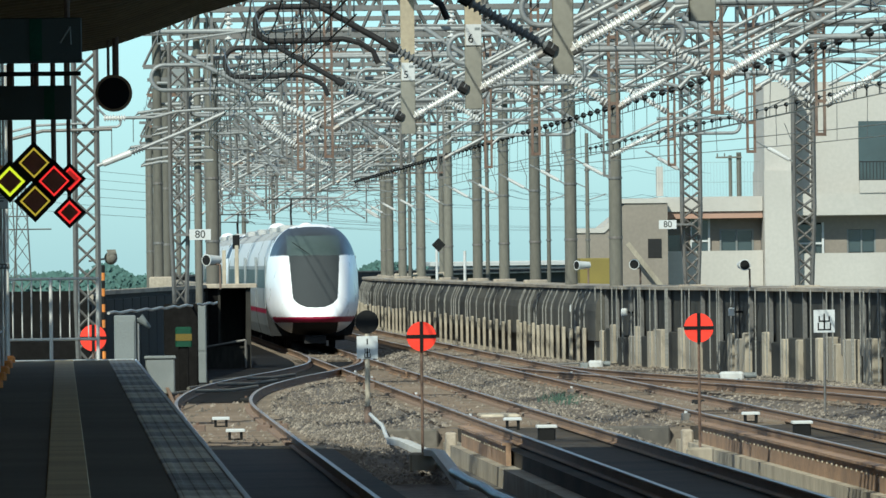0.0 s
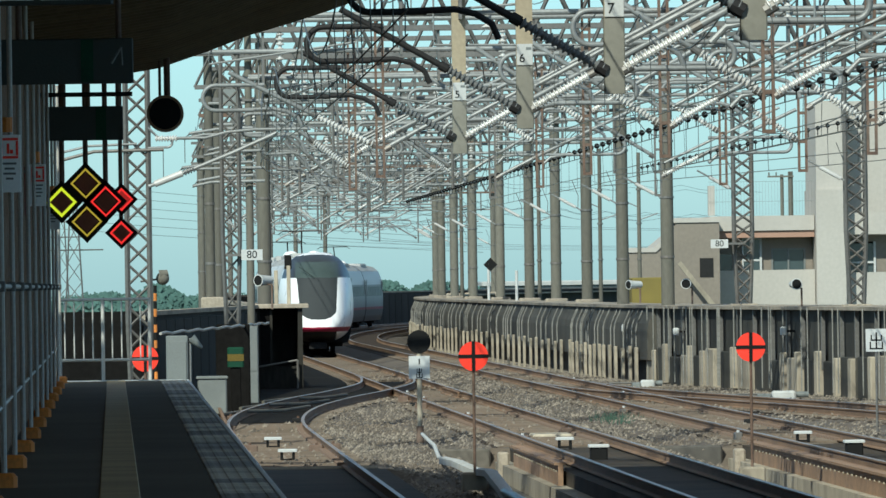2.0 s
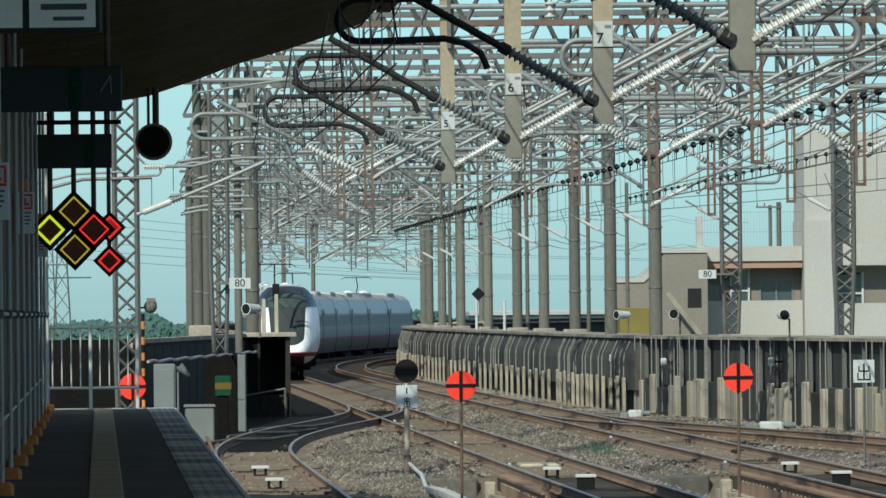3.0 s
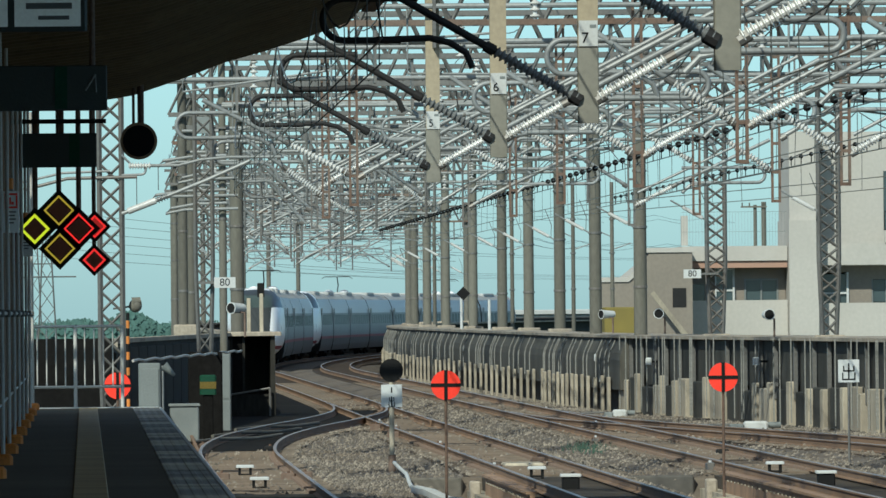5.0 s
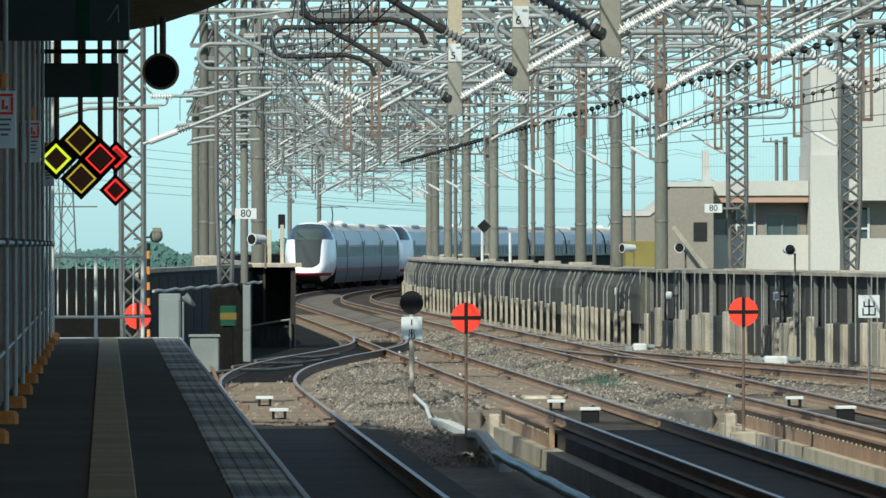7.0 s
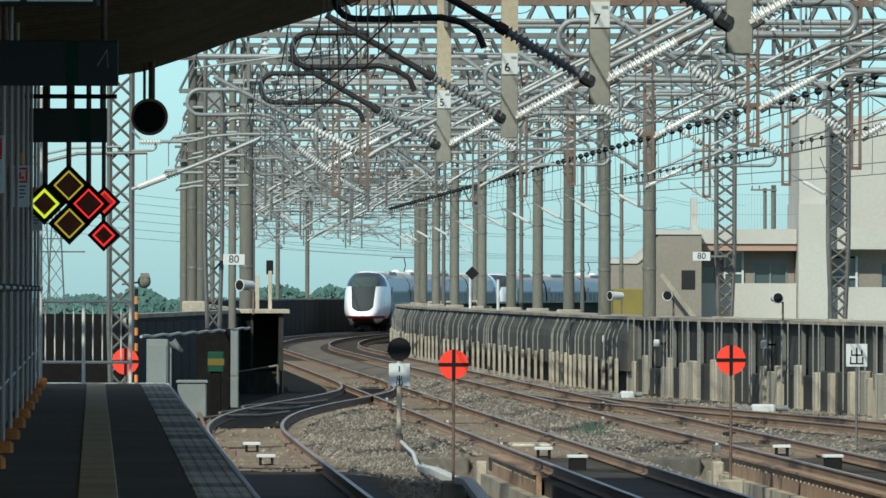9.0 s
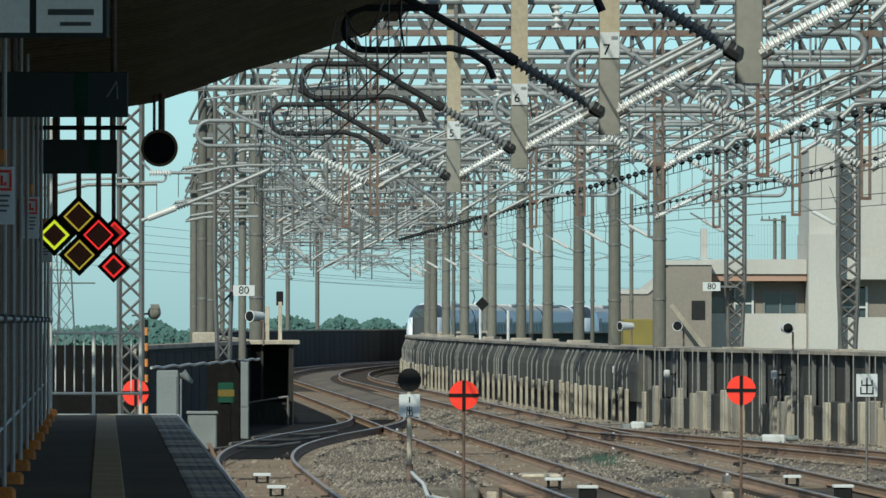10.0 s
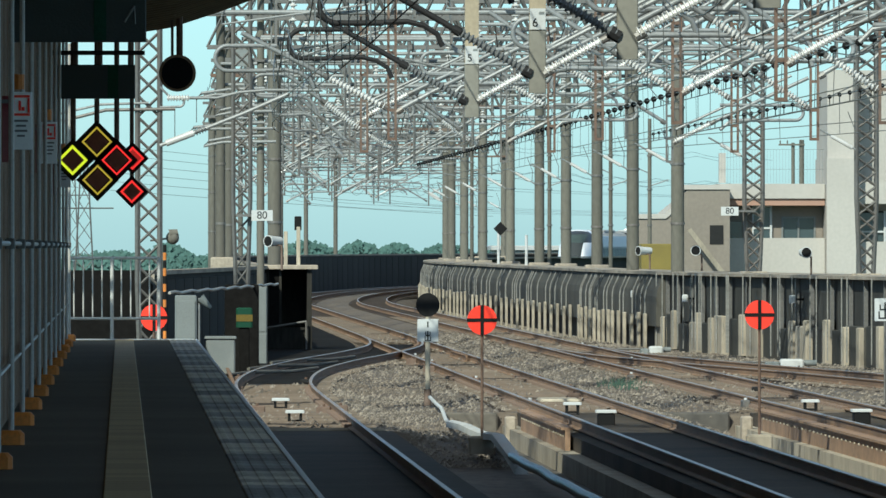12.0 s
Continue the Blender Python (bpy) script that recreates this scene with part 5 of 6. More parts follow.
single("warning_rope", Geo().tube([(0.9 + 3.0 * k / 24, 195 + 60 * k / 24, 1.85 + 0.02 * math.sin(k * 2.1) - 0.002 * k) for k in range(25)], 0.03, 6), WHITE_PIPE,
       "pale cable sagging along the dark parapet", "cable", smooth=True)

for k, (x_, y_) in enumerate(((2.6, 226), (3.3, 238), (4.0, 250))):
    single("ground_cable", Geo().tube([(x_ - 0.4, y_ - 4, -0.08), (x_ + 0.3, y_, -0.05), (x_ + 1.2, y_ + 3, -0.08), (x_ + 1.9, y_ + 8, -0.06)], 0.04, 8), POLE, "pale cable sheath lying on the dark ground", "cable", "ground cables", smooth=True)

# lamp above the fence
lamp = thing("globe_lamp", "small grey globe lamp on an arm from the mast", "lamp", at=pose(0.9, 183.1, 2.9))
part("globe", Geo().ball((0, 0, 0), 0.12, 14, 9), POLE, lamp, smooth=True)
part("visor", Geo().tube([(-0.05, -0.02, 0.06), (0.1, -0.02, 0.1)], 0.1, 10, r2=0.06), POLE, lamp, smooth=True)
part("arm", Geo().tube([(-0.4, 0, -0.05), (0, 0, 0.0)], 0.02, 6), GALV, lamp)

# small devices between the rails
for x, y in ((2.84, 182.5), (2.87, 169), (7.87, 177.5), (12.25, 180.5)):
    d = thing("track_device", "small white-topped detector box between the rails", "detector", "track devices", at=pose(x, y, -0.2))
    part("top", Geo().cbox(-0.16, -0.15, 0.17, 0.16, 0.15, 0.22, 0.015), WHITE, d)
    part("leg", Geo().box(-0.12, -0.1, 0, -0.075, 0.1, 0.168), BLACK, d)
    part("leg", Geo().box(0.075, -0.1, 0, 0.12, 0.1, 0.168), BLACK, d)
    part("lower_bar", Geo().box(-0.072, -0.08, 0.03, 0.072, 0.08, 0.06), BLACK, d)
for x, y in ((7.97, 167.2), (12.25, 168.0)):
    d = thing("track_box", "black box with a white lid on the track bed", "detector", "track boxes", at=pose(x, y, -0.2))
    part("case", Geo().cbox(-0.14, -0.2, 0, 0.14, 0.2, 0.2, 0.02), BLACK, d)
    part("lid", Geo().cbox(-0.17, -0.23, 0.203, 0.17, 0.23, 0.25, 0.015), WHITE, d)
hose = thing("white_hose", "white sheathed cable lying over the ballast", "cable")
part("thin_sheath", Geo().tube([(5.84, 193, -0.12), (5.75, 186, -0.14), (5.6, 178, -0.1), (5.36, 168, -0.14), (5.3, 163, -0.12)], 0.035, 8), WHITE, hose, smooth=True)
part("wide_sheath", Geo().sweep([(-0.1, -0.06), (0.1, -0.06), (0.09, 0.03), (0, 0.055), (-0.09, 0.03)], [(5.3, 163.2, -0.1), (5.36, 159, -0.07), (5.5, 155, -0.13), (5.62, 152, -0.1), (5.72, 149.5, -0.3), (5.78, 147, -0.5)]), WHITE, hose, smooth=True)
single("pale_sheet", Geo().sweep([(-0.22, -0.05), (0.22, -0.06), (0.2, 0.03), (0.02, 0.06), (-0.2, 0.02)], [(5.95, 116, -0.33), (5.95, 113.5, -0.27), (6.0, 111, -0.33)]), WHITE, "crumpled pale sheet lying over the conduit", "sheet", smooth=True)
single("conduit", Geo().tube([(5.72 + 0.01 * math.sin(k), 157 - 2.2 * k, -0.34 + 0.01 * math.sin(1.7 * k)) for k in range(48)], 0.07, 12), GREEN_GREY, "grey-green corrugated conduit lying beside the track bed", "pipe", smooth=True)
for x, y, w in ((15.2, 289, 1.0), (16.9, 256, 1.5)):
    d = thing("point_machine", "pale grey point machine beside the rail", "point machine", "point machines", at=pose(x, y, -0.3))
    part("case", Geo().cbox(-w * 0.2, -0.35, 0, w * 0.2, 0.35, 0.2, 0.05), WHITE, d)
    part("motor", Geo().tube([(w * 0.2, 0, 0.1), (w * 0.42, 0, 0.1)], 0.08, 10), GREY_BOX, d, smooth=True)
    part("cover", Geo().cbox(-w * 0.45, -0.3, 0.0, -w * 0.21, 0.3, 0.13, 0.03), GREY_BOX, d)
    part("rod", Geo().tube([(-w * 1.1, 0, 0.12), (-w * 0.4, 0, 0.12)], 0.03, 6), GALV, d)
single("loose_board", Geo().cbox(7.85, 190.5, -0.18, 8.6, 192.4, -0.12, 0.03), TAN_CONCRETE, "pale loose board lying between the rails", "board")
lie = random.Random(77)
for n, f in TRACK.items():
    if n == 4:
        continue
    for k in range(16 if n > 1 else 7):
        y = lie.uniform(183, 300) if n > 1 else lie.uniform(166, 230)
        side = lie.choice((-1, 1))
        x = f(y) + side * (0.75 + lie.choice((-0.17, 0.17)))
        d = thing("rail_fitting", "small rusty clamp bolted beside the rail", "rail fitting", "rail fittings", at=pose(x, y, -0.185, 0, 0, lie.uniform(-6, 6)))
        w, h = lie.uniform(0.07, 0.14), lie.uniform(0.08, 0.17)
        part("block", Geo().cbox(-w, -0.16, 0, w, 0.16, h, 0.02), lie.choice((RUSTY_STEEL, RUSTY_STEEL, GALV, UNDER)), d)
        part("bolt", Geo().tube([(0, 0, h), (0, 0, h + 0.04)], 0.03, 6), lie.choice((RUSTY_STEEL, WHITE)), d)
tuft = Geo()
for k in range(160):
    x, y = 10.75 + lie.gauss(0, 0.22), 216 + lie.gauss(0, 2.5)
    h, lean = lie.uniform(0.06, 0.2), lie.uniform(-0.08, 0.08)
    tuft.add([(x - 0.012, y, -0.26), (x + 0.012, y, -0.26), (x + lean, y + lie.uniform(-0.05, 0.05), -0.22 + h)], [(0, 1, 2)])
single("grass_tuft", tuft, LEAF, "sparse green weeds growing in the ballast", "weeds", kind="stuff")

# things that hang over the platform
mir = thing("hanging_round_lamp", "dark round lamp hung on two pipes from the canopy", "lamp", at=pose(0.75, 139, 5.12))
part("shell", Geo().tube([(0, 0, 0), (0, 0.06, 0), (0, 0.2, 0), (0, 0.34, 0)], 0.255, 28, r2=0.16), MIRROR_BACK, mir, smooth=True)
part("face", Geo().disc((0, -0.008, 0), 0.215, 0.006, 28), BLACK, mir, "black round face")
part("pipe", Geo().tube([(-0.07, 0.1, 0.2), (-0.07, 0.1, 0.85)], 0.02, 8), RUSTY_STEEL, mir)
part("pipe", Geo().tube([(0.03, 0.1, 0.2), (0.03, 0.1, 0.85)], 0.045, 8), RUSTY_STEEL, mir)


def led(colour, strength, name):
    return material(name, (0.02, 0.02, 0.02), 0.5, emit=(*colour, strength), bump=0)


LED_YELLOW = led((0.75, 0.8, 0.02), 1.0, "led_yellow")
LED_AMBER = led((0.65, 0.45, 0.04), 0.7, "led_amber")
LED_RED = led((1.0, 0.03, 0.025), 0.95, "led_red")
LED_DEEP = led((0.5, 0.02, 0.015), 0.7, "led_deep_red")
BROWN_FACE = material("brown_lens", (0.24, 0.06, 0.025), 0.5, vary=0.2)


def diamond(parent, x, z, y, half, ring, face, w=0.22, thin=False):
    q = lambda r: [(x - r, z), (x, z - r), (x + r, z), (x, z + r)]
    b = part("lamp_case", Geo().prism(q(half), y, y + 0.12), BLACK, parent)
    part("lens", Geo().prism(q(half * 0.53), y - 0.012, y - 0.004), face, b)
    o, i = q(half * 0.72), q(half * (0.54 if not thin else 0.6))
    g = Geo()
    for k in range(4):
        a, c = o[k], o[(k + 1) % 4]
        d, e = i[(k + 1) % 4], i[k]
        g.prism([a, c, d, e], y - 0.016, y - 0.005)
    part("lit_frame", g, ring, b, "glowing frame")


pan = thing("diamond_signal_board", "hanging board of diamond lamps, one lit yellow", "signal lamp", "hanging signals", at=pose(0, 138, 0))
for (x, z, ring, face, thin) in ((-0.68, 3.92, LED_YELLOW, BROWN_FACE, False), (-0.35, 4.17, LED_AMBER, BROWN_FACE, True), (-0.34, 3.65, LED_AMBER, BROWN_FACE, True), (-0.08, 3.92, LED_RED, BROWN_FACE, True)):
    diamond(pan, x, z, 0.0, 0.29, ring, face, thin=thin)
for x, z in ((-0.67, 4.12), (-0.35, 4.37), (-0.08, 4.12)):
    part("hanger", Geo().tube([(x, 0.06, z), (x, 0.06, 5.84)], 0.035, 8), RUSTY_STEEL, pan)
pan2 = thing("diamond_signal_board", "hanging pair of red lit diamond lamps", "signal lamp", "hanging signals", at=pose(0, 143.2, 0))
diamond(pan2, 0.14, 3.99, 0.0, 0.23, LED_RED, LED_DEEP)
diamond(pan2, 0.13, 3.52, 0.0, 0.23, LED_RED, BROWN_FACE)
part("hanger", Geo().tube([(0.13, 0.16, 3.4), (0.13, 0.16, 5.87)], 0.03, 8), RUSTY_STEEL, pan2)

s1 = thing("hanging_sign", "dark hanging platform sign with a green band", "sign", "platform signs", at=pose(0, 137, 0))
part("board", Geo().cbox(-0.92, 0, 4.74, 0.17, 0.12, 5.2, 0.01), SIGN_DARK, s1)
part("band", Geo().box(-0.2, -0.012, 4.75, -0.06, -0.004, 5.19), GREEN, s1, "green band")
part("beam", Geo().box(-1.0, 0.02, 5.33, 0.3, 0.1, 5.39), UNDER, s1)
for x in (-0.63, -0.3, 0.1):
    part("hanger", Geo().tube([(x, 0.06, 5.15), (x, 0.06, 5.75)], 0.03, 8), RUSTY_STEEL, s1)
s2 = thing("hanging_sign", "wide dark hanging platform sign with a green band and arrow", "sign", "platform signs", at=pose(0, 90, 0))
part("board", Geo().cbox(-1.0, 0, 4.56, 0.21, 0.15, 4.96, 0.01), SIGN_DARK, s2)
part("band", Geo().box(-0.255, -0.012, 4.575, -0.145, -0.004, 4.95), GREEN, s2, "green band")
part("arrow", Geo().tube([(0.016, -0.006, 4.735), (0.105, -0.006, 4.88)], 0.01, 5).tube([(0.105, -0.006, 4.88), (0.112, -0.006, 4.72)], 0.007, 5), GREY_BOX, s2)
for x in (-0.8, 0.08):
    part("hanger", Geo().tube([(x, 0.07, 4.955), (x, 0.07, 5.85)], 0.026, 8), RUSTY_STEEL, s2)
s3 = thing("hanging_sign", "pale-faced station sign hung from the canopy", "sign", "platform signs", at=pose(0, 75, 0))
part("case", Geo().cbox(-1.0, 0, 4.845, 0.033, 0.18, 5.17, 0.02), SIGN_DARK, s3)
part("face", Geo().box(-0.505, -0.012, 4.88, -0.016, -0.004, 5.145).box(-0.98, -0.012, 4.88, -0.555, -0.004, 5.145), SIGN_LIT, s3, "pale sign face")
part("writing_bar", Geo().box(-0.42, -0.02, 5.01, -0.08, -0.014, 5.055).box(-0.33, -0.02, 4.93, -0.1, -0.014, 4.96), TRAIN_GREY, s3)
for x in (-0.75, -0.15):
    part("hanger", Geo().tube([(x, 0.09, 5.165), (x, 0.09, 5.85)], 0.022, 8), RUSTY_STEEL, s3)
for y, zz in ((81, 3.86), (112, 4.0), (140, 3.9)):
    n = thing("notice_plate", "white notice plate with a red pictogram on the cladding", "notice", "notices", at=pose(-0.9, y, zz))
    part("plate", Geo().cbox(0.0, -0.01, -0.34, 0.18, 0.01, 0.12, 0.004), NOTICE, n)
    part("holder", Geo().box(-0.075, -0.004, 0.03, -0.002, 0.006, 0.06), GALV, n)
    part("banner", Geo().box(-0.07, 0.012, -0.44, -0.006, 0.02, 0.09), BANNER_RED, n, "dark red printed strip")
    pic = Geo().box(0.02, -0.018, -0.07, 0.16, -0.012, -0.05).box(0.02, -0.018, 0.075, 0.16, -0.012, 0.095)
    pic.box(0.02, -0.018, -0.046, 0.038, -0.012, 0.071).box(0.142, -0.018, -0.046, 0.16, -0.012, 0.071).box(0.07, -0.018, -0.03, 0.09, -0.012, 0.05).box(0.094, -0.018, -0.03, 0.12, -0.012, 0.0)
    part("pictogram", pic, ORANGE, n, "red pictogram in a square")
    for zb, wb in ((-0.11, 0.11), (-0.15, 0.08), (-0.19, 0.1), (-0.23, 0.06)):
        part("writing_bar", Geo().box(0.09 - wb / 2, -0.016, zb - 0.008, 0.09 + wb / 2, -0.012, zb + 0.008), TRAIN_GREY, n)
    part("beacon", Geo().tube([(0.07, 0.0, 0.14), (0.07, 0.0, 0.26)], 0.05, 10), ORANGE_PAINT, n, "orange beacon")

# ---- buildings and distance ----
bld = thing("apartment_building", "cream rendered building with balconies beyond the viaduct", "building", at=pose(0, 560, 0))


def wall_box(name, x0, y0, z0, x1, y1, z1, mat, label=""):
    return part(name, Geo().box(x0, y0, z0, x1, y1, z1), mat, bld, label)


# main range behind the balcony in a darker tone, with openings left as recesses
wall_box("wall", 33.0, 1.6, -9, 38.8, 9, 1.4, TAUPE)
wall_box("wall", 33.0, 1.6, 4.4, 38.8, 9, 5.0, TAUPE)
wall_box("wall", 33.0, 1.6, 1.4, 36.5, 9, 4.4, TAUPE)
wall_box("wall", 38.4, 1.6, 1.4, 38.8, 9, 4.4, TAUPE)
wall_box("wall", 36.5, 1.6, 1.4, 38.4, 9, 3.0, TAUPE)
wall_box("balcony_slab", 33.0, 0.0, 0.9, 38.8, 1.6, 1.15, PLASTER)
wall_box("balcony_parapet", 33.0, 0.0, 1.153, 38.8, 0.18, 3.2, PLASTER, "cream balcony parapet")
wall_box("lintel_band", 33.0, 0.05, 5.0, 38.8, 9, 5.38, PINKISH, "brown band under the roof parapet")
wall_box("roof_parapet", 33.0, -0.1, 5.383, 38.8, 9, 6.2, PLASTER)
w = part("window", Geo().box(36.6, 1.7, 3.05, 38.3, 1.72, 4.32), WINDOW, bld, "dark sliding window")
part("window_frame", Geo().box(36.5, 1.55, 3.0, 36.6, 1.7, 4.4).box(38.3, 1.55, 3.0, 38.4, 1.7, 4.4).box(37.4, 1.6, 3.0, 37.5, 1.7, 4.35).box(36.6, 1.55, 4.3, 38.3, 1.7, 4.4), GREY_BOX, w)
d = part("balcony_window", Geo().box(34.95, 1.5, 1.3, 35.85, 1.56, 4.9), WINDOW, bld)
part("frame", Geo().box(34.87, 1.4, 1.2, 34.95, 1.58, 5.0).box(35.85, 1.4, 1.2, 35.97, 1.58, 5.0).box(34.95, 1.42, 2.9, 35.85, 1.5, 3.0).box(34.95, 1.42, 3.7, 35.85, 1.5, 3.8).box(34.95, 1.42, 4.9, 35.85, 1.5, 5.0), WHITE, d)
part("door_opening", Geo().box(33.3, 1.56, 1.3, 34.3, 1.595, 4.1), WINDOW, bld)
# stair tower and the higher block beyond it
wall_box("stair_tower", 38.83, -1.2, -9, 40.45, 8, 7.6, PLASTER, "pale stair tower")
wall_box("tower_top", 38.9, -0.6, 7.603, 40.45, 8, 12.5, PLASTER)
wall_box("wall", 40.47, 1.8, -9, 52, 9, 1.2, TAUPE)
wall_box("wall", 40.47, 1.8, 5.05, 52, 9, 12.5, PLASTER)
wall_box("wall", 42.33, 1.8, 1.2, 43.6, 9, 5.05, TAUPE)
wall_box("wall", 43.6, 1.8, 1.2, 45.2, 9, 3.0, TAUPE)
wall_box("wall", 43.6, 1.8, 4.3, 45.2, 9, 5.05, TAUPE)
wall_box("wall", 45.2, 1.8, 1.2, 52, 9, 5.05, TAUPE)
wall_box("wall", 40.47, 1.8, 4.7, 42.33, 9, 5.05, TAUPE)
# near-black wall that supplies the dark inside the rooms
wall_box("room_wall", 40.5, 4.0, 1.2, 45.2, 4.2, 5.05, DARK_WALL)
side_window = part("window", Geo().box(43.62, 1.95, 3.05, 45.18, 1.98, 4.28), WINDOW, bld, "dark sliding window")
part("window_frame", Geo().box(43.6, 1.85, 3.0, 43.68, 1.94, 4.3).box(44.37, 1.85, 3.0, 44.45, 1.94, 4.3).box(45.12, 1.85, 3.0, 45.2, 1.94, 4.3), GREY_BOX, side_window)
wall_box("balcony_parapet", 40.47, 0.2, 0.9, 52, 0.4, 3.0, PLASTER)
wall_box("balcony_parapet", 40.47, 0.1, 5.1, 52, 0.35, 6.3, PLASTER)
wall_box("balcony_parapet", 44.2, 0.0, 6.32, 52, 0.3, 7.0, PLASTER)
part("balcony_window", Geo().box(40.7, 1.9, 1.3, 42.2, 1.95, 4.6), WINDOW, bld)
part("window_frame", Geo().box(40.6, 1.7, 1.2, 40.7, 1.9, 4.7).box(42.2, 1.7, 1.2, 42.32, 1.9, 4.7).box(40.7, 1.72, 2.4, 42.2, 1.9, 2.5).box(40.7, 1.72, 3.5, 42.2, 1.9, 3.6), WHITE, bld)
part("railing", Geo().box(44.2, 0.1, 8.0, 52, 0.16, 8.06).box(44.2, 0.1, 7.0, 52, 0.16, 7.04), UNDER, bld)
rl = Geo()
for i in range(40):
    rl.box(44.2 + 0.19 * i, 0.1, 7.0, 44.24 + 0.19 * i, 0.14, 8.0)
part("railing_bars", rl, UNDER, bld, kind="stuff")
part("upper_window", Geo().box(44.3, 1.75, 7.0, 48, 1.78, 10.3), WINDOW, bld)
# rooftop mesh screen
scr = Geo()
for i in range(34):
    scr.tube([(33.1 + 0.17 * i, 0.5, 6.25), (33.1 + 0.17 * i, 0.5, 8.1)], 0.004, 4, False)
for z in (7.0, 8.1):
    scr.tube([(33.0, 0.5, z), (38.8, 0.5, z)], 0.008, 4)
part("roof_screen", scr, GREY_BOX, bld, kind="stuff")
wall_box("chimney", 33.0, 0.6, 6.25, 33.35, 1.4, 7.9, PLASTER)
up = thing("utility_pole", "distant pair of utility poles with a crossarm", "utility pole", at=pose(46.6, 700, 0))
part("pole", Geo().tube([(-0.3, 0, -10), (-0.3, 0, 9.9)], 0.12, 8), POLE, up, smooth=True)
part("pole", Geo().tube([(0.3, 0, -10), (0.3, 0, 10.1)], 0.17, 8), POLE, up, smooth=True)
part("crossarm", Geo().box(-1.3, -0.25, 9.7, 0.5, -0.18, 9.82), POLE, up)
for x in (-1.2, -0.7, 0.2):
    part("insulator", Geo().tube([(x, -0.21, 9.825), (x, -0.21, 10.05)], 0.05, 6), POLE, up)
for x, y, h in ((20.2, 480, 8.6), (23.1, 480, 9.0), (25.0, 481, 8.8), (17.9, 520, 8.4)):
    fp = thing("line_pole", "slim grey concrete pole beyond the noise barrier", "pole", "line poles", at=pose(x, y, 0))
    part("pole", Geo().tube([(0, 0, -9), (0, 0, h)], 0.12, 10, r2=0.09), POLE, fp, smooth=True)
    for z in (3.7, 5.4, 7.0):
        part("band", Geo().tube([(0, 0, z), (0, 0, z + 0.08)], 0.135, 10), GALV, fp)
    part("arm", Geo().tube([(0, 0, 6.2), (-0.9, 0, 6.6)], 0.03, 6).tube([(0, 0, 5.6), (0.9, 0, 5.9)], 0.03, 6), PIPE, fp, smooth=True)
# low annexe with an outer stair
ann = thing("annexe_building", "annexe with taupe walls, pale caps and a pale sloping stair wall", "building", at=pose(0, 556, 0))
# walls in the darker tone, caps in the plaster tone
part("body", Geo().prism([(30.8, -9), (33.3, -9), (33.3, 5.85), (31.0, 5.85), (30.8, 5.65)], 0, 9), TAUPE, ann)
part("cap", Geo().box(30.75, -0.1, 5.86, 33.35, 9, 6.12), PLASTER, ann)
part("low_wing", Geo().prism([(28.3, -9), (30.78, -9), (30.78, 5.1), (29.8, 4.25), (28.3, 4.25)], 0.2, 8), TAUPE, ann)
part("wing_cap", Geo().prism([(28.2, 4.26), (29.8, 4.26), (30.78, 5.11), (30.78, 5.4), (29.7, 4.52), (28.2, 4.52)], 0.1, 8), PLASTER, ann)
part("stair_wall", Geo().prism([(30.9, 3.6), (31.1, 3.75), (33.0, 1.3), (32.78, 1.13)], -1.4, -1.2), TAN_CONCRETE, ann, "pale sloping stair string")
# no hole is cut: a near-black plate gives the opening its shade
part("opening", Geo().box(32.2, -0.03, 2.85, 32.95, -0.01, 3.9), UNDER, ann)
sh = thing("low_shed", "ochre-roofed low shed behind the wall", "building", at=pose(0, 430, 0))
part("body", Geo().cbox(22.0, 0, -9, 23.6, 6, 2.85, 0.05), OCHRE, sh)
fb = thing("long_building", "distant long pale building behind the wall", "building", at=pose(0, 900, 0))
part("body", Geo().cbox(33, 0, -9, 46, 12, 2.4, 0.1), GREY_BOX, fb)
part("roof", Geo().cbox(32.7, -0.3, 2.41, 46.3, 12.3, 2.8, 0.1), TRAIN_ROOF, fb)


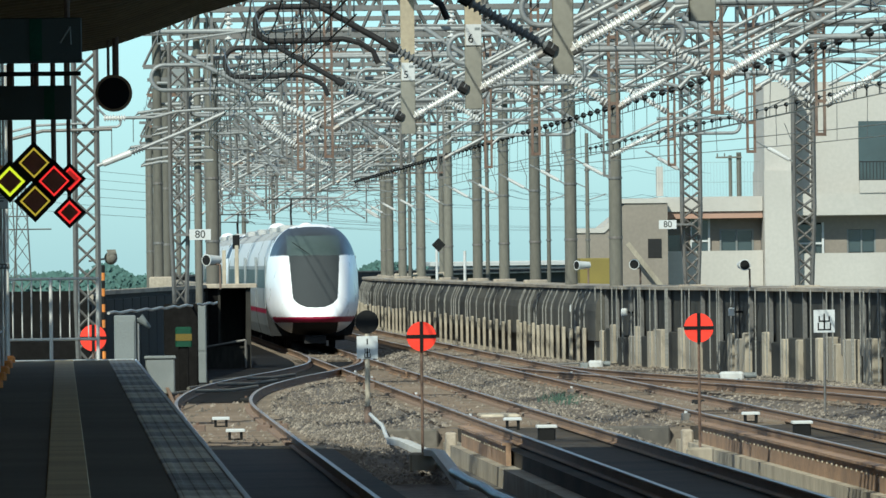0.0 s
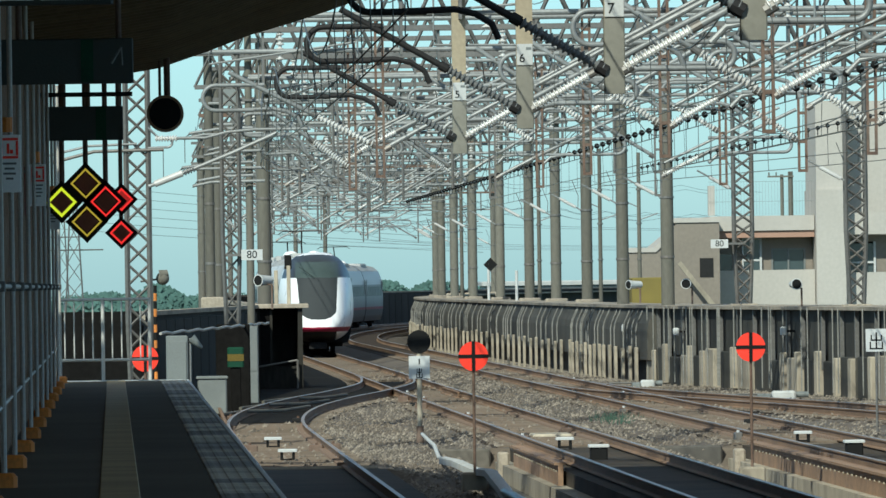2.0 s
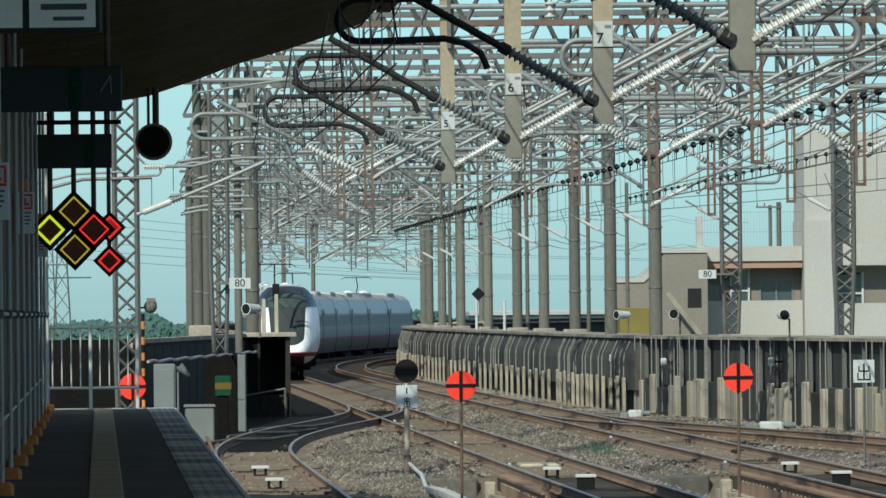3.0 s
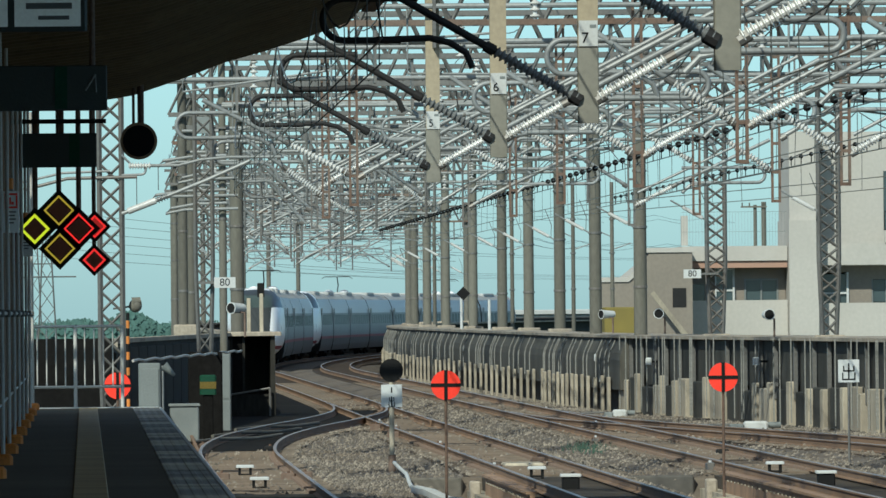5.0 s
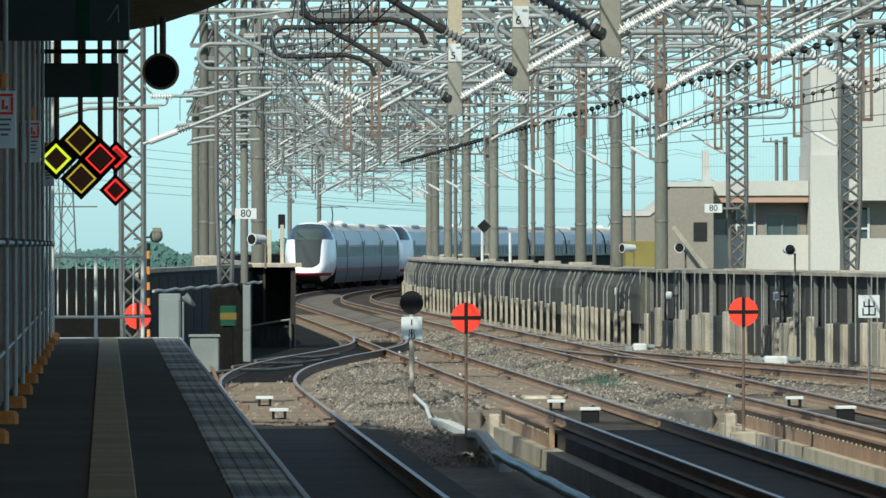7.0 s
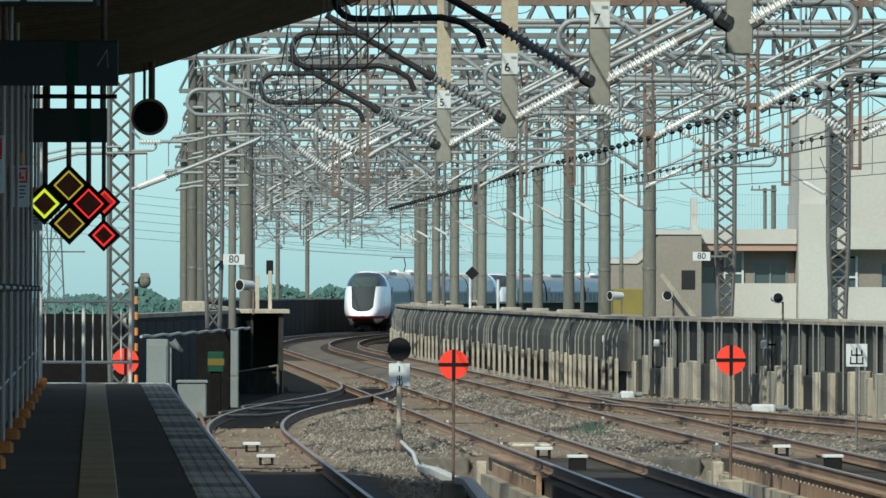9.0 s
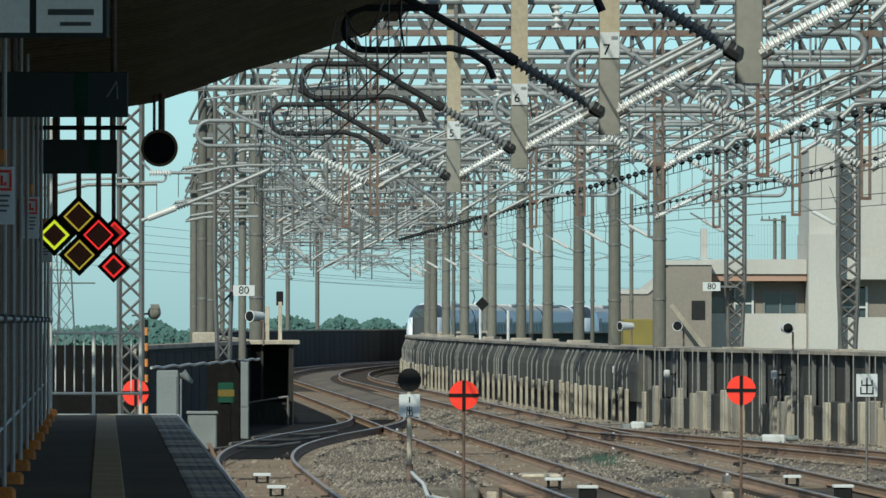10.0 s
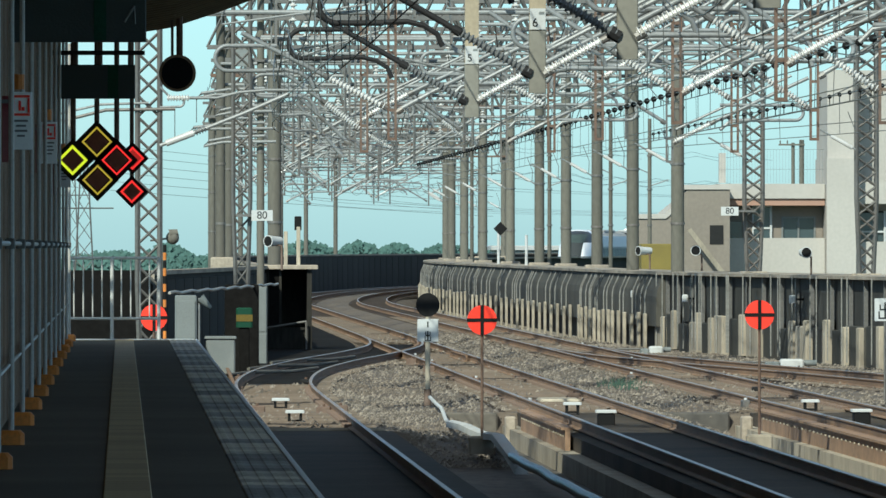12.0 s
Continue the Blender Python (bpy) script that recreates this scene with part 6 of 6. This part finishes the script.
def far_trees(name, x0, x1, y, top, seed, count, label, mat=None, low=0.86):
    r = random.Random(seed)
    g = Geo()
    humps = [(r.uniform(x0, x1), r.uniform(3, 6), r.uniform(low, 1.03)) for _ in range(max(6, int((x1 - x0) / 2.6)))]
    for i in range(3 * count):
        cx, rad, hgt = r.choice(humps)
        h = (top + 9) * hgt
        a = r.uniform(0, math.tau)
        rr = rad * math.sqrt(r.random())
        x, dy = cx + rr * math.cos(a), rr * math.sin(a)
        ztop = -9 + h * (0.55 + 0.45 * math.sqrt(max(0, 1 - (rr / rad) ** 2)))
        z = ztop - abs(r.gauss(0, 1.3))
        s = r.uniform(0.12, 0.36)
        u, w = Vector((1, r.uniform(-0.35, 0.35), r.uniform(-0.6, 0.6))).normalized() * s, Vector((r.uniform(-0.6, 0.6), r.uniform(0.1, 0.7), 1)).normalized() * s
        c = Vector((x, y + dy, z))
        g.add([c - u, c - w, c + u, c + w], [(0, 1, 2, 3)])
    for cx, rad, hgt in humps:
        g.tube([(cx, y, -9), (cx, y, -9 + (top + 9) * hgt * 0.8)], 0.3, 6, r2=0.1)
        g.ball((cx, y + 1, -9 + (top + 9) * hgt * 0.45), rad * 0.8, 9, 6, 0.9)
    single(name, g, mat or LEAF, label, "trees", kind="stuff")


far_trees("far_woods", -16, 12, 950, 2.7, 1, 9000, "distant green woods on the horizon, paled by painted haze", HAZED_LEAF, 0.93)
far_trees("far_woods", -70, 150, 2400, 1.2, 5, 9000, "hazy line of woods along the horizon", HAZED_LEAF, 0.9)
far_trees("far_woods", 21, 40, 1250, 3.6, 2, 5000, "distant low woods beyond the curve in a haze-tinted green", HAZED_LEAF, 0.86)
far_trees("far_woods", 40, 75, 1300, 2.3, 7, 4000, "hazy low woods behind the noise barrier", HAZED_LEAF, 0.85)
far_trees("far_woods", 40, 70, 800, 2.0, 3, 4000, "distant trees among the houses")


def pylon(x, y, h, label):
    p = thing("power_pylon", label, "pylon", "pylons", at=pose(x, y, -9))
    b = Geo()
    w = lambda z: 2.6 - 2.2 * min(1, z / h)
    for sx in (-1, 1):
        for sy in (-1, 1):
            part("leg", Geo().tube([(sx * w(0) / 2, sy * w(0) / 2, 0), (sx * w(h) / 2, sy * w(h) / 2, h)], 0.07, 4), GALV, p)
    for i in range(12):
        a, c = h * i / 12, h * (i + 1) / 12
        for s in (-1, 1):
            b.tube([(-s * w(a) / 2, -w(a) / 2, a), (s * w(c) / 2, -w(c) / 2, c)], 0.035, 4, False)
    part("lacing", b, GALV, p, kind="stuff")
    for z in (h * 0.72, h * 0.84, h * 0.95):
        part("arm", Geo().tube([(-2.6, 0, z), (2.6, 0, z)], 0.06, 4), GALV, p)


pylon(-3.4, 900, 21, "distant grey lattice power pylon")
pylon(-5.6, 1100, 24, "faint distant lattice power pylon")
for k in range(6):
    single("power_line", Geo().tube([(-60 + 3 * i, 1405 + 4 * i, 16 + k * 1.6 - 0.30 * i * (1 + 0.05 * k) + 0.002 * i * i) for i in range(40)], 0.028, 4), WIRE, "thin power line sloping across the sky", "cable", "power lines")

motions()
